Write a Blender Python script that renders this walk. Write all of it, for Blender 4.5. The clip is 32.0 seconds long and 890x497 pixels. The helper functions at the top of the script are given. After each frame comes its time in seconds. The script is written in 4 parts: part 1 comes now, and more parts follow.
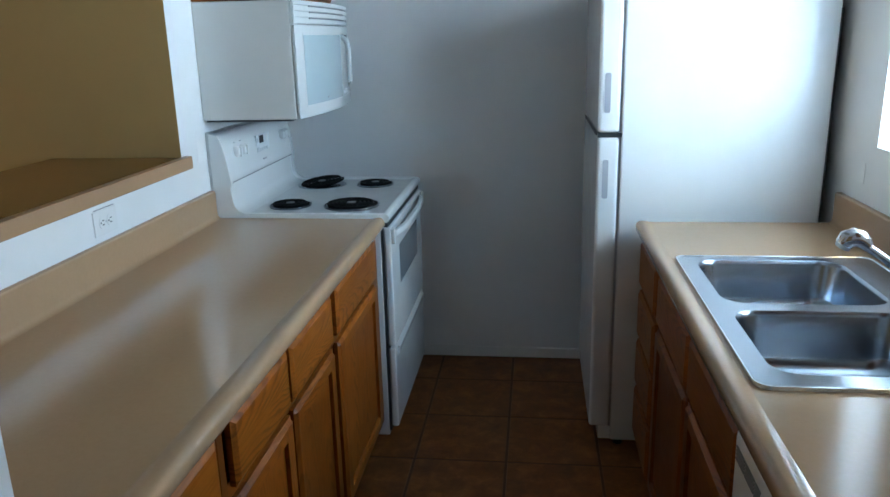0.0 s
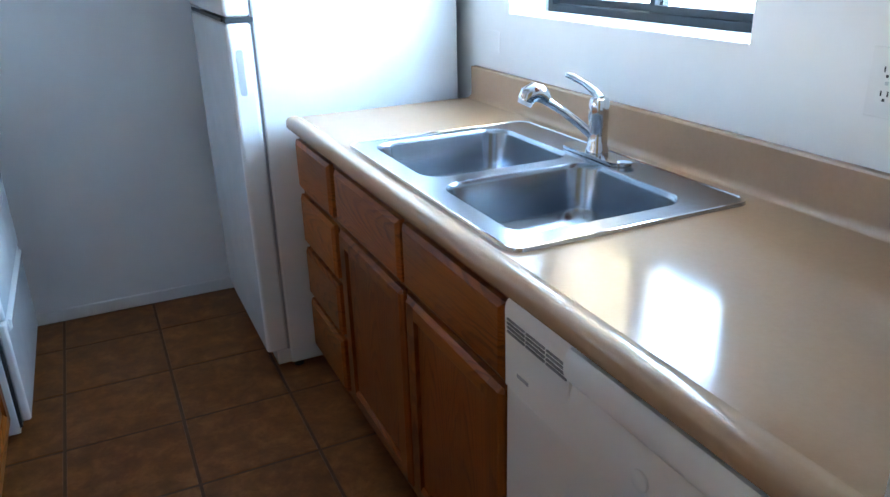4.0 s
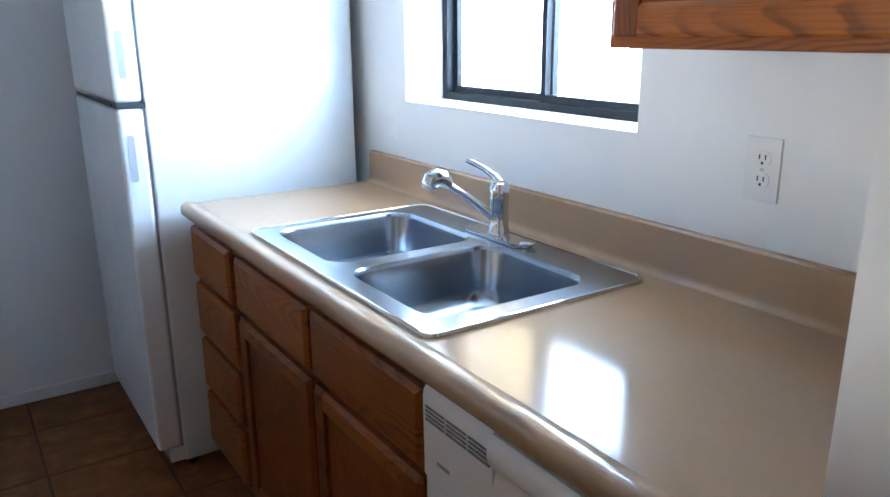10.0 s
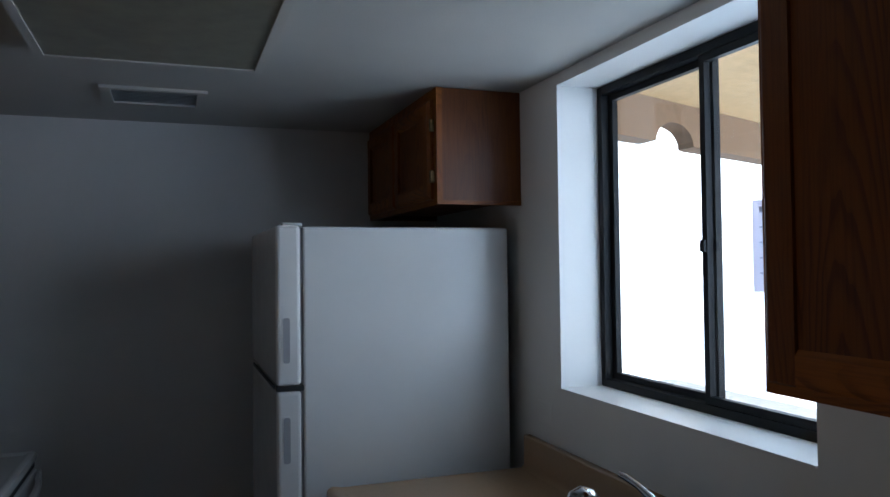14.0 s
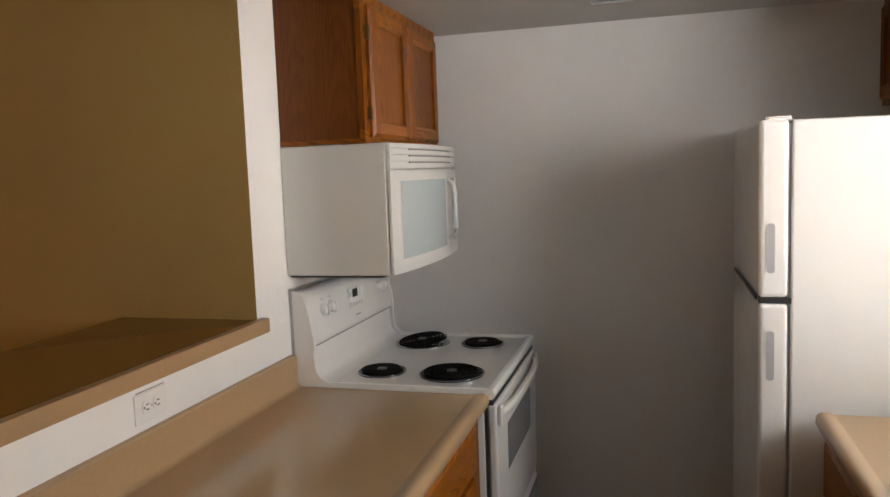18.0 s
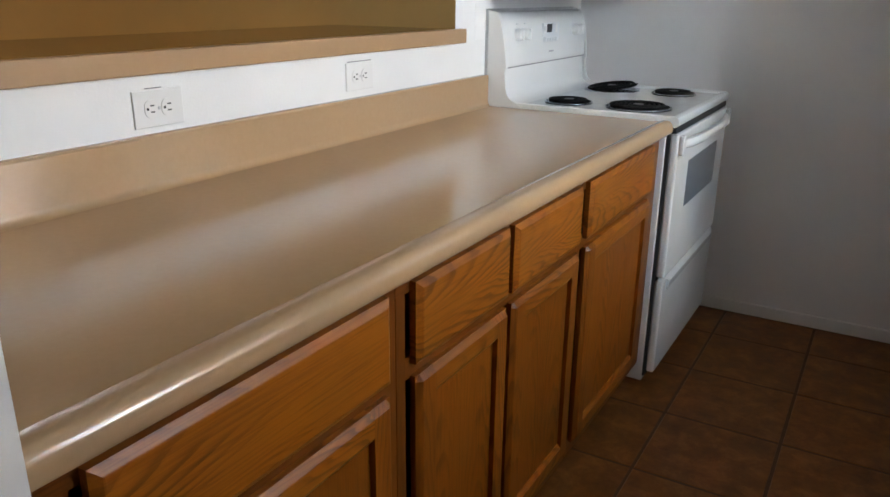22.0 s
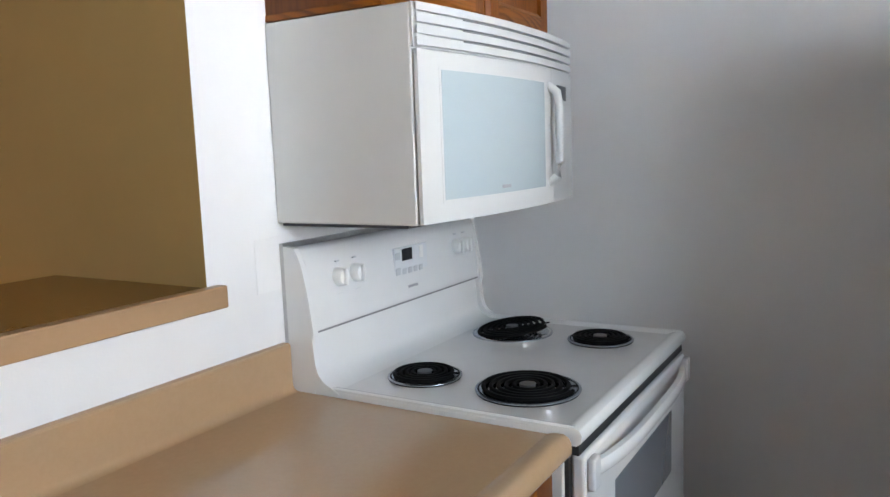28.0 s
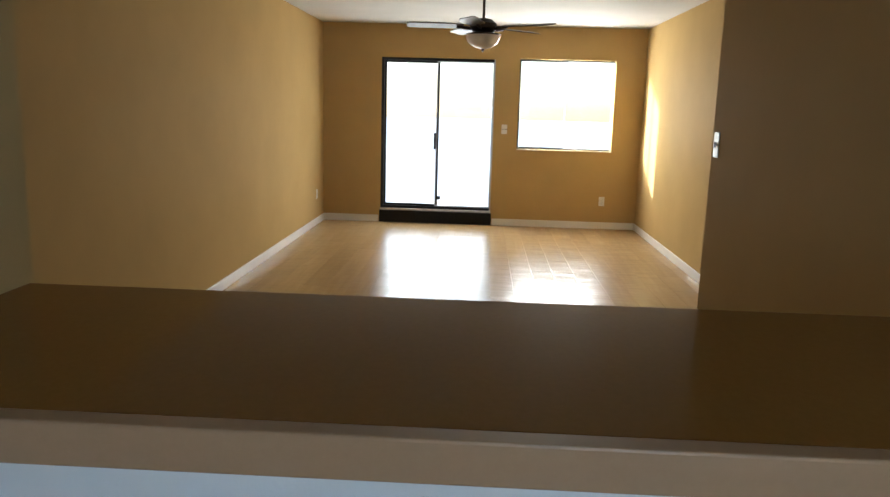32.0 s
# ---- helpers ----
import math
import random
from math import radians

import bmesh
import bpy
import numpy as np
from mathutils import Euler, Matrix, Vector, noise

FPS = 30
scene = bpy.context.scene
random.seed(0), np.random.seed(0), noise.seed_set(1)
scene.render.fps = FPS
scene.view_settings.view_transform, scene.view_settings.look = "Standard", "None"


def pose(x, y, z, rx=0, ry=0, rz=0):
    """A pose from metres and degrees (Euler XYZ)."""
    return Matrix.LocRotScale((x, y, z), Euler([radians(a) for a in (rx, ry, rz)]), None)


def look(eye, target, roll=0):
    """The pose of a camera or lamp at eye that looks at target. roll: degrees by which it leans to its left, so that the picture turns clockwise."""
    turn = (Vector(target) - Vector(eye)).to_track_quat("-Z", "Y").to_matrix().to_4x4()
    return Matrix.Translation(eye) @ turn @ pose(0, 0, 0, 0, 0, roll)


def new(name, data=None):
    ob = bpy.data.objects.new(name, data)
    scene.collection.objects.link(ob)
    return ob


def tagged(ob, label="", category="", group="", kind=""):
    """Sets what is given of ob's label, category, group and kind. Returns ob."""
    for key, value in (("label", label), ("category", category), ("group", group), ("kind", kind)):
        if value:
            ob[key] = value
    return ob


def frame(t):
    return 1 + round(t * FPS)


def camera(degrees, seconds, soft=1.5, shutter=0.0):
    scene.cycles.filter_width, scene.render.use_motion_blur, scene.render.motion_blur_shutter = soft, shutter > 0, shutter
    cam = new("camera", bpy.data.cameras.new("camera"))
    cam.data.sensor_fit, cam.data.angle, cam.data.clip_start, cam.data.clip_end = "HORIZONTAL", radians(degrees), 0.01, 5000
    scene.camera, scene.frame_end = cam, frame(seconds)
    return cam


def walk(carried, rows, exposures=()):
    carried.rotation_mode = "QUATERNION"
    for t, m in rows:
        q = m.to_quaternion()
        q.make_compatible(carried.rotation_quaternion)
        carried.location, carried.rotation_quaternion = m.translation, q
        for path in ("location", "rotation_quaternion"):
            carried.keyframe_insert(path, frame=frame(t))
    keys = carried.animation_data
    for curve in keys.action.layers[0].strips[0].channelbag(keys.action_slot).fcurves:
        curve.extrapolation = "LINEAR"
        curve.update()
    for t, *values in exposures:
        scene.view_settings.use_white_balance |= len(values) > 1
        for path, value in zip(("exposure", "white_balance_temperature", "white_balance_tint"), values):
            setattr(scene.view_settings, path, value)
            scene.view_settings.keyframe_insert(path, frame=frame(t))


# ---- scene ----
cam = camera(61.1, 32.0)
PATH = [
    (0, (0.053, -0.116, 1.535), (-0.183, 1.796, 0.997), -1.4),
    (0.5, (0.104, -0.061, 1.511), (-0.305, 1.809, 0.933), -0.6),
    (1, (0.147, -0.008, 1.498), (-0.296, 1.842, 0.88), -0.7),
    (1.5, (0.161, 0.032, 1.487), (-0.237, 1.881, 0.837), -1.0),
    (2, (0.143, 0.071, 1.46), (-0.062, 1.941, 0.781), -0.1),
    (2.5, (0.004, 0.089, 1.442), (0.121, 1.956, 0.735), -2.7),
    (3, (-0.051, 0.127, 1.422), (0.332, 1.943, 0.678), -1.9),
    (3.5, (-0.05, 0.172, 1.405), (0.48, 1.953, 0.665), -1.0),
    (4, (-0.129, 0.182, 1.386), (0.648, 1.868, 0.642), -1.6),
    (4.5, (-0.233, 0.146, 1.368), (0.699, 1.74, 0.6), -1.8),
    (6.5, (-0.373, 0.079, 1.328), (0.543, 1.556, 0.339), -1.6),
    (7, (-0.37, 0.085, 1.329), (0.561, 1.53, 0.307), -1.1),
    (7.5, (-0.37, 0.075, 1.33), (0.592, 1.532, 0.355), -0.7),
    (8, (-0.358, 0.08, 1.343), (0.63, 1.575, 0.455), -1.3),
    (8.5, (-0.307, 0.133, 1.407), (0.687, 1.659, 0.58), -2.4),
    (9, (-0.281, 0.154, 1.368), (0.749, 1.717, 0.664), -1.7),
    (9.5, (-0.207, 0.197, 1.384), (0.839, 1.782, 0.757), -0.4),
    (10, (-0.161, 0.204, 1.401), (0.904, 1.804, 0.846), -0.4),
    (10.5, (-0.144, 0.207, 1.432), (0.943, 1.817, 0.959), -0.6),
    (11, (-0.132, 0.206, 1.459), (0.981, 1.839, 1.149), -0.2),
    (11.5, (-0.129, 0.212, 1.484), (1.033, 1.829, 1.294), 1.1),
    (12, (-0.122, 0.21, 1.521), (1.038, 1.836, 1.418), 1.1),
    (12.5, (-0.101, 0.203, 1.542), (1.021, 1.857, 1.487), -0.2),
    (13, (-0.04, 0.208, 1.553), (0.943, 1.95, 1.531), -1.0),
    (13.5, (-0.022, 0.231, 1.557), (0.832, 2.039, 1.565), -0.3),
    (14, (-0.023, 0.255, 1.557), (0.657, 2.135, 1.605), -0.7),
    (14.5, (-0.047, 0.266, 1.551), (0.506, 2.187, 1.602), -0.7),
    (15, (-0.039, 0.276, 1.541), (0.367, 2.235, 1.543), -1.6),
    (15.5, (0.022, 0.299, 1.548), (0.152, 2.295, 1.553), -1.5),
    (17.5, (0.038, 0.374, 1.588), (-0.435, 2.312, 1.443), -1.7),
    (18, (0.006, 0.348, 1.578), (-0.541, 2.262, 1.377), -2.1),
    (18.5, (-0.025, 0.282, 1.536), (-0.658, 2.161, 1.271), -2.1),
    (19, (-0.038, 0.226, 1.492), (-0.706, 2.078, 1.141), -0.3),
    (19.5, (-0.03, 0.219, 1.428), (-0.799, 2.019, 1.019), 1.3),
    (20, (0.012, 0.231, 1.371), (-0.877, 1.968, 0.931), 2.5),
    (20.5, (0.034, 0.219, 1.327), (-0.912, 1.908, 0.824), 1.9),
    (21, (0.044, 0.199, 1.305), (-0.964, 1.831, 0.739), 1.1),
    (21.5, (0.052, 0.192, 1.285), (-0.914, 1.836, 0.68), 1.1),
    (22, (0.069, 0.194, 1.273), (-0.888, 1.829, 0.63), 0.6),
    (22.5, (0.086, 0.2, 1.254), (-0.895, 1.805, 0.574), 0.3),
    (23, (0.101, 0.204, 1.247), (-0.876, 1.788, 0.514), 0.6),
    (23.5, (0.076, 0.262, 1.276), (-0.829, 1.921, 0.623), -0.7),
    (24, (0.001, 0.392, 1.302), (-0.746, 2.166, 0.759), -2.3),
    (24.5, (-0.055, 0.506, 1.338), (-0.632, 2.348, 0.813), -2.6),
    (25, (-0.077, 0.657, 1.332), (-0.68, 2.495, 0.827), -3.4),
    (25.5, (-0.06, 0.856, 1.415), (-0.733, 2.667, 0.897), -0.7),
    (27.5, (-0.044, 1.296, 1.407), (-0.923, 3.073, 1.137), -2.5),
    (28, (-0.031, 1.328, 1.407), (-1.045, 3.032, 1.148), -2.1),
    (28.5, (-0.054, 1.319, 1.414), (-1.294, 2.868, 1.163), -1.6),
    (29, (-0.085, 1.314, 1.422), (-1.598, 2.594, 1.166), -1.4),
    (29.5, (-0.136, 1.275, 1.446), (-1.78, 2.384, 1.188), -1.2),
    (30, (-0.21, 1.206, 1.446), (-1.967, 2.118, 1.172), -1.0),
    (30.4, (-0.288, 1.164, 1.422), (-2.147, 1.823, 1.088), -0.0),
    (31, (-0.344, 1.1, 1.415), (-2.274, 1.451, 1.026), 0.3),
    (31.6, (-0.435, 1.132, 1.434), (-2.397, 1.228, 1.057), 1.2),
    (32, (-0.5, 1.182, 1.451), (-2.464, 1.093, 1.082), 1.6),
]
# brightness and white balance of the carried camera: seconds, stops, kelvin, tint
EXPOSURES = (
    (0.0, 2.42, 5480, 6), (1.0, 2.58, 5600, 7), (3.0, 3.16, 4880, 6), (4.0, 3.57, 4960, 9), (7.0, 4.98, 5680, 12), (8.0, 4.82, 5620, 13), (9.0, 4.56, 5650, 13), (10.0, 3.33, 5150, 12), (11.0, 2.42, 4950, 9), (12.0, 0.68, 5200, 12), (13.0, -0.10, 5430, 14), (15.0, 0.2, 6050, 16),
    (17.5, 2.0, 7500, 22), (18.0, 2.1, 8600, 26), (19.0, 2.22, 8500, 27), (20.0, 2.5, 8100, 21), (21.0, 2.63, 7500, 20), (23.0, 3.13, 6650, 18), (25.0, 3.32, 6500, 18), (28.0, 2.75, 6800, 20), (29.5, 2.60, 7100, 18), (31.0, 2.35, 5850, 11), (32.0, 1.72, 5500, 9),
)
walk(cam, [(t, look(eye, target, roll)) for t, eye, target, roll in PATH], EXPOSURES)

# ---------------------------------------------------------------- light
world = bpy.data.worlds.new("sky")
scene.world = world
world.use_nodes = True
wn = world.node_tree
sky = wn.nodes.new("ShaderNodeTexSky")
sky.sky_type = "NISHITA"
sky.sun_disc = False
SUN_WAY = Vector((0.70, 1.0, -0.38)).normalized()
sky.sun_elevation = math.asin(-SUN_WAY.z)
sky.sun_rotation = math.atan2(-SUN_WAY.x, -SUN_WAY.y)
wn.links.new(sky.outputs[0], wn.nodes["Background"].inputs[0])
wn.nodes["Background"].inputs[1].default_value = 0.15

sun = new("sun", bpy.data.lights.new("sun", "SUN"))
sun.data.energy, sun.data.angle, sun.data.color = 5.0, radians(0.5), (1.0, 0.95, 0.86)
sun.matrix_world = look((0, -8, 14), Vector((0, -8, 14)) + SUN_WAY)


def window_light(name, place, way, width, height, watts, colour):
    lamp = new(name, bpy.data.lights.new(name, "AREA"))
    lamp.data.shape, lamp.data.size, lamp.data.size_y = "RECTANGLE", width, height
    lamp.data.energy, lamp.data.color = watts, colour
    lamp.matrix_world = look(place, Vector(place) + Vector(way))
    return lamp


window_light("kitchen_window_light", (1.42, 1.70, 1.66), (-1, 0.45, -0.12), 0.95, 0.84, 7.6, (0.555, 0.79, 1.0))
window_light("patio_door_light", (-10.2, 0.61, 1.1), (1, 0, -0.001), 1.25, 1.7, 16.0, (1.0, 0.89, 0.72))
window_light("living_window_light", (-10.2, 2.18, 1.5), (1, 0, -0.001), 1.05, 0.98, 30.0, (1.0, 0.89, 0.72))


# ---------------------------------------------------------------- materials
def material(name, colour, rough=0.5, metal=0.0, coat=0.0, spec=0.5):
    m = bpy.data.materials.new(name)
    m.use_nodes = True
    b = m.node_tree.nodes["Principled BSDF"]
    b.inputs["Base Color"].default_value = (*colour, 1)
    b.inputs["Roughness"].default_value = rough
    b.inputs["Metallic"].default_value = metal
    b.inputs["Coat Weight"].default_value = coat
    b.inputs["Coat Roughness"].default_value = 0.12
    b.inputs["Specular IOR Level"].default_value = spec
    return m


def node(m, kind, **values):
    n = m.node_tree.nodes.new(kind)
    for key, value in values.items():
        n.inputs[key].default_value = value
    return n


def link(m, a, b):
    m.node_tree.links.new(a, b)


def coords(m, scale=(1, 1, 1), vary=True):
    """Object coordinates, scaled, and shifted from object to object."""
    tex = node(m, "ShaderNodeTexCoord")
    mp = node(m, "ShaderNodeMapping", Scale=scale)
    link(m, tex.outputs["Object"], mp.inputs["Vector"])
    if vary:
        info = node(m, "ShaderNodeObjectInfo")
        mul = node(m, "ShaderNodeMath")
        mul.operation = "MULTIPLY"
        mul.inputs[1].default_value = 37.0
        link(m, info.outputs["Random"], mul.inputs[0])
        link(m, mul.outputs[0], mp.inputs["Location"])
    return mp.outputs["Vector"]


def noise_tex(m, vector, scale, detail=4.0, rough=0.55, distort=0.0):
    n = node(m, "ShaderNodeTexNoise", Scale=scale, Detail=detail, Roughness=rough, Distortion=distort)
    link(m, vector, n.inputs["Vector"])
    return n.outputs["Fac"]


def ramp(m, fac, stops):
    r = node(m, "ShaderNodeValToRGB")
    while len(r.color_ramp.elements) < len(stops):
        r.color_ramp.elements.new(0.5)
    for e, (at, c) in zip(r.color_ramp.elements, stops):
        e.position, e.color = at, (*c, 1) if len(c) == 3 else c
    link(m, fac, r.inputs["Fac"])
    return r.outputs["Color"]


def bump(m, height, strength, distance=0.002):
    b = node(m, "ShaderNodeBump", Strength=strength, Distance=distance)
    link(m, height, b.inputs["Height"])
    link(m, b.outputs["Normal"], m.node_tree.nodes["Principled BSDF"].inputs["Normal"])


def base(m, colour):
    link(m, colour, m.node_tree.nodes["Principled BSDF"].inputs["Base Color"])


def roughness(m, fac, low, high):
    r = node(m, "ShaderNodeMapRange")
    r.inputs["To Min"].default_value, r.inputs["To Max"].default_value = low, high
    link(m, fac, r.inputs["Value"])
    link(m, r.outputs["Result"], m.node_tree.nodes["Principled BSDF"].inputs["Roughness"])


def tint(c, k):
    return tuple(min(1.0, v * k) for v in c)


def paint(name, colour, rough=0.55, grain=0.35, spec=0.35):
    """Rolled wall paint with a light orange-peel and faint scuffs."""
    m = material(name, colour, rough, spec=spec)
    v = coords(m, vary=False)
    base(m, ramp(m, noise_tex(m, v, 1.6, 6, 0.6), ((0.3, tint(colour, 0.93)), (0.7, tint(colour, 1.03)))))
    bump(m, noise_tex(m, v, 170, 3, 0.6), grain, 0.0016)
    roughness(m, noise_tex(m, v, 5, 4), rough - 0.08, rough + 0.08)
    return m


def sums(m, kind, a, b, c=None):
    """One arithmetic node; a and b are sockets or numbers."""
    n = node(m, "ShaderNodeMath")
    n.operation = kind
    for i, v in enumerate((a, b, c)):
        if v is None:
            continue
        if isinstance(v, (int, float)):
            n.inputs[i].default_value = v
        else:
            link(m, v, n.inputs[i])
    return n.outputs[0]


def oak(name, along, light=(0.285, 0.083, 0.0060), dark=(0.070, 0.015, 0.0012), figure=0.55, pitch=11.0, rings=760.0):
    """Honey-stained oak with cathedral figure; the grain runs along the given axis, 0 to 2."""
    m = material(name, light, 0.40, coat=0.05, spec=0.3)
    sep = node(m, "ShaderNodeSeparateXYZ")
    link(m, coords(m), sep.inputs[0])
    x, y, z = sep.outputs
    run = (x, y, z)[along]
    across = sums(m, "ADD", x, y) if along == 2 else z
    stretch = [1.0, 1.0, 1.0]
    stretch[along] = 0.22
    slow = noise_tex(m, coords(m, stretch), 11, 3, 0.5, 0.4)
    bent = sums(m, "ADD", across, sums(m, "MULTIPLY", slow, 0.06))
    heart = sums(m, "PINGPONG", bent, 0.075)
    arch = sums(m, "MULTIPLY", heart, heart)
    f = sums(m, "ADD", sums(m, "MULTIPLY", arch, rings), sums(m, "MULTIPLY", run, pitch))
    f = sums(m, "ADD", f, sums(m, "MULTIPLY", slow, 3.4))
    saw = sums(m, "FRACT", f, 0.0)
    mid = tuple((p * 0.74 + q * 0.26) for p, q in zip(light, dark))
    low = tuple((p * (1 - figure) + q * figure) for p, q in zip(mid, dark))
    grain = ramp(m, saw, ((0.0, mid), (0.10, light), (0.46, tint(light, 0.97)), (0.66, mid), (0.80, low), (0.93, low)))
    patch = ramp(m, noise_tex(m, coords(m, stretch), 9, 4, 0.6), ((0.43, (0.06, 0.06, 0.06)), (0.55, (1, 1, 1))))
    plain = node(m, "ShaderNodeMixRGB")
    plain.inputs["Color1"].default_value = (*tint(light, 0.95), 1)
    link(m, patch, plain.inputs["Fac"])
    link(m, grain, plain.inputs["Color2"])
    s2 = [1.0, 1.0, 1.0]
    s2[along] = 0.025
    pores = noise_tex(m, coords(m, s2), 210, 4, 0.65)
    pore_col = ramp(m, pores, ((0.34, dark), (0.54, (1, 1, 1))))
    mix = node(m, "ShaderNodeMixRGB")
    mix.blend_type = "MULTIPLY"
    mix.inputs["Fac"].default_value = 0.30
    link(m, plain.outputs["Color"], mix.inputs["Color1"])
    link(m, pore_col, mix.inputs["Color2"])
    tone = node(m, "ShaderNodeHueSaturation")
    info = node(m, "ShaderNodeObjectInfo")
    span = node(m, "ShaderNodeMapRange")
    span.inputs["To Min"].default_value, span.inputs["To Max"].default_value = 0.86, 1.12
    link(m, info.outputs["Random"], span.inputs["Value"])
    link(m, span.outputs["Result"], tone.inputs["Value"])
    link(m, mix.outputs["Color"], tone.inputs["Color"])
    base(m, tone.outputs["Color"])
    bump(m, pores, 0.25, 0.0006)
    roughness(m, noise_tex(m, coords(m), 9, 3), 0.32, 0.5)
    return m


WHITE = paint("white_wall_paint", (0.80, 0.792, 0.775), 0.55, 0.2)
TAN = paint("tan_wall_paint", (0.470, 0.331, 0.138), 0.60, 0.15, 0.006)
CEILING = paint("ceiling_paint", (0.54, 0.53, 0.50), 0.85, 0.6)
TRIM = paint("trim_paint", (0.80, 0.79, 0.77), 0.35, 0.1)
OAK_H = oak("oak_along_y", 1, (0.310, 0.091, 0.0066), (0.070, 0.0150, 0.0012), 0.45, 14.0, 800.0)
OAK_V = oak("oak_upright", 2, (0.245, 0.067, 0.0048), (0.085, 0.018, 0.0014), 0.4)
OAK_X = oak("oak_along_x", 0)
# darker oak: the shade in the gaps round the fronts is in its colour
OAK_FRAME_H = oak("shaded_frame_oak", 1, (0.18, 0.049, 0.0052), (0.090, 0.022, 0.0028), 0.2)
# strong figure; darker than OAK_V to hold the shade of a backlit cabinet
OAK_PANEL = oak("backlit_oak_veneer_panel", 2, (0.185, 0.051, 0.0040), (0.060, 0.013, 0.0011), 0.5)
OAK_DARK = oak("stained_carcass_and_gap_shade_oak", 2, (0.17, 0.046, 0.0055), (0.090, 0.022, 0.0028), 0.12)


def laminate(name, c1, c2, low=0.12, high=0.20, spec=0.5):
    m = material(name, c1, 0.12, spec=spec)
    v = coords(m, vary=False)
    base(m, ramp(m, noise_tex(m, v, 90, 4, 0.7), ((0.35, c2), (0.65, c1))))
    roughness(m, noise_tex(m, v, 2.5, 3, 0.5), low, high)
    return m


def enamel(name, colour, rough=0.22):
    m = material(name, colour, rough, coat=0.2)
    v = coords(m)
    base(m, ramp(m, noise_tex(m, v, 4, 5), ((0.3, tint(colour, 0.96)), (0.7, tint(colour, 1.02)))))
    roughness(m, noise_tex(m, v, 12, 4), rough - 0.05, rough + 0.08)
    bump(m, noise_tex(m, v, 260, 2), 0.05, 0.0004)
    return m


def steel(name, rough, along, colour=(0.60, 0.61, 0.62)):
    """Satin steel: fine brushing along one axis and faint water marks."""
    m = material(name, colour, rough, 1.0)
    s = [1.0, 1.0, 1.0]
    s[along] = 0.3
    marks = noise_tex(m, coords(m, s, vary=False), 9, 3, 0.5)
    roughness(m, marks, rough - 0.02, rough + 0.03)
    base(m, ramp(m, marks, ((0.3, tint(colour, 0.92)), (0.7, colour))))
    return m


def terracotta():
    m = material("terracotta_tile", (0.22, 0.074, 0.02), 0.42, spec=0.16)
    v = coords(m)
    cloud = noise_tex(m, v, 12, 8, 0.72, 0.3)
    col = ramp(m, cloud, ((0.30, (0.116, 0.0395, 0.0100)), (0.5, (0.190, 0.0685, 0.0175)), (0.68, (0.285, 0.115, 0.0320))))
    tone = node(m, "ShaderNodeHueSaturation")
    info = node(m, "ShaderNodeObjectInfo")
    span = node(m, "ShaderNodeMapRange")
    span.inputs["To Min"].default_value, span.inputs["To Max"].default_value = 0.92, 1.07
    link(m, info.outputs["Random"], span.inputs["Value"])
    link(m, span.outputs["Result"], tone.inputs["Value"])
    link(m, col, tone.inputs["Color"])
    base(m, tone.outputs["Color"])
    bump(m, noise_tex(m, v, 60, 5, 0.6), 0.25, 0.002)
    roughness(m, cloud, 0.32, 0.52)
    return m


def plank_wood():
    m = material("honey_plank", (0.40, 0.25, 0.10), 0.262, spec=0.32)
    v = coords(m, (0.08, 1, 1))
    col = ramp(m, noise_tex(m, v, 16, 6, 0.6, 0.5), ((0.3, (0.385, 0.252, 0.108)), (0.55, (0.42, 0.280, 0.122)), (0.75, (0.455, 0.305, 0.135))))
    tone = node(m, "ShaderNodeHueSaturation")
    info = node(m, "ShaderNodeObjectInfo")
    span = node(m, "ShaderNodeMapRange")
    span.inputs["To Min"].default_value, span.inputs["To Max"].default_value = 0.92, 1.06
    link(m, info.outputs["Random"], span.inputs["Value"])
    link(m, span.outputs["Result"], tone.inputs["Value"])
    link(m, col, tone.inputs["Color"])
    base(m, tone.outputs["Color"])
    bump(m, noise_tex(m, coords(m, (1.0, 0.35, 1)), 6, 3), 1.0, 0.012)
    return m


def glass(name):
    """Clear window glass: straight-through light with a faint mirror."""
    m = bpy.data.materials.new(name)
    m.use_nodes = True
    t = m.node_tree
    t.nodes.remove(t.nodes["Principled BSDF"])
    clear, shine, mix = t.nodes.new("ShaderNodeBsdfTransparent"), t.nodes.new("ShaderNodeBsdfGlossy"), t.nodes.new("ShaderNodeMixShader")
    clear.inputs["Color"].default_value = (0.93, 0.95, 0.95, 1)
    shine.inputs["Roughness"].default_value = 0.02
    mix.inputs["Fac"].default_value = 0.05
    t.links.new(clear.outputs[0], mix.inputs[1])
    t.links.new(shine.outputs[0], mix.inputs[2])
    t.links.new(mix.outputs[0], t.nodes["Material Output"].inputs["Surface"])
    return m


def mottled(name, colour, rough, scale=30.0, metal=0.0, relief=0.1):
    m = material(name, colour, rough, metal)
    v = coords(m)
    base(m, ramp(m, noise_tex(m, v, scale, 5), ((0.3, tint(colour, 0.82)), (0.7, tint(colour, 1.12)))))
    bump(m, noise_tex(m, v, scale * 6, 3), relief, 0.001)
    return m


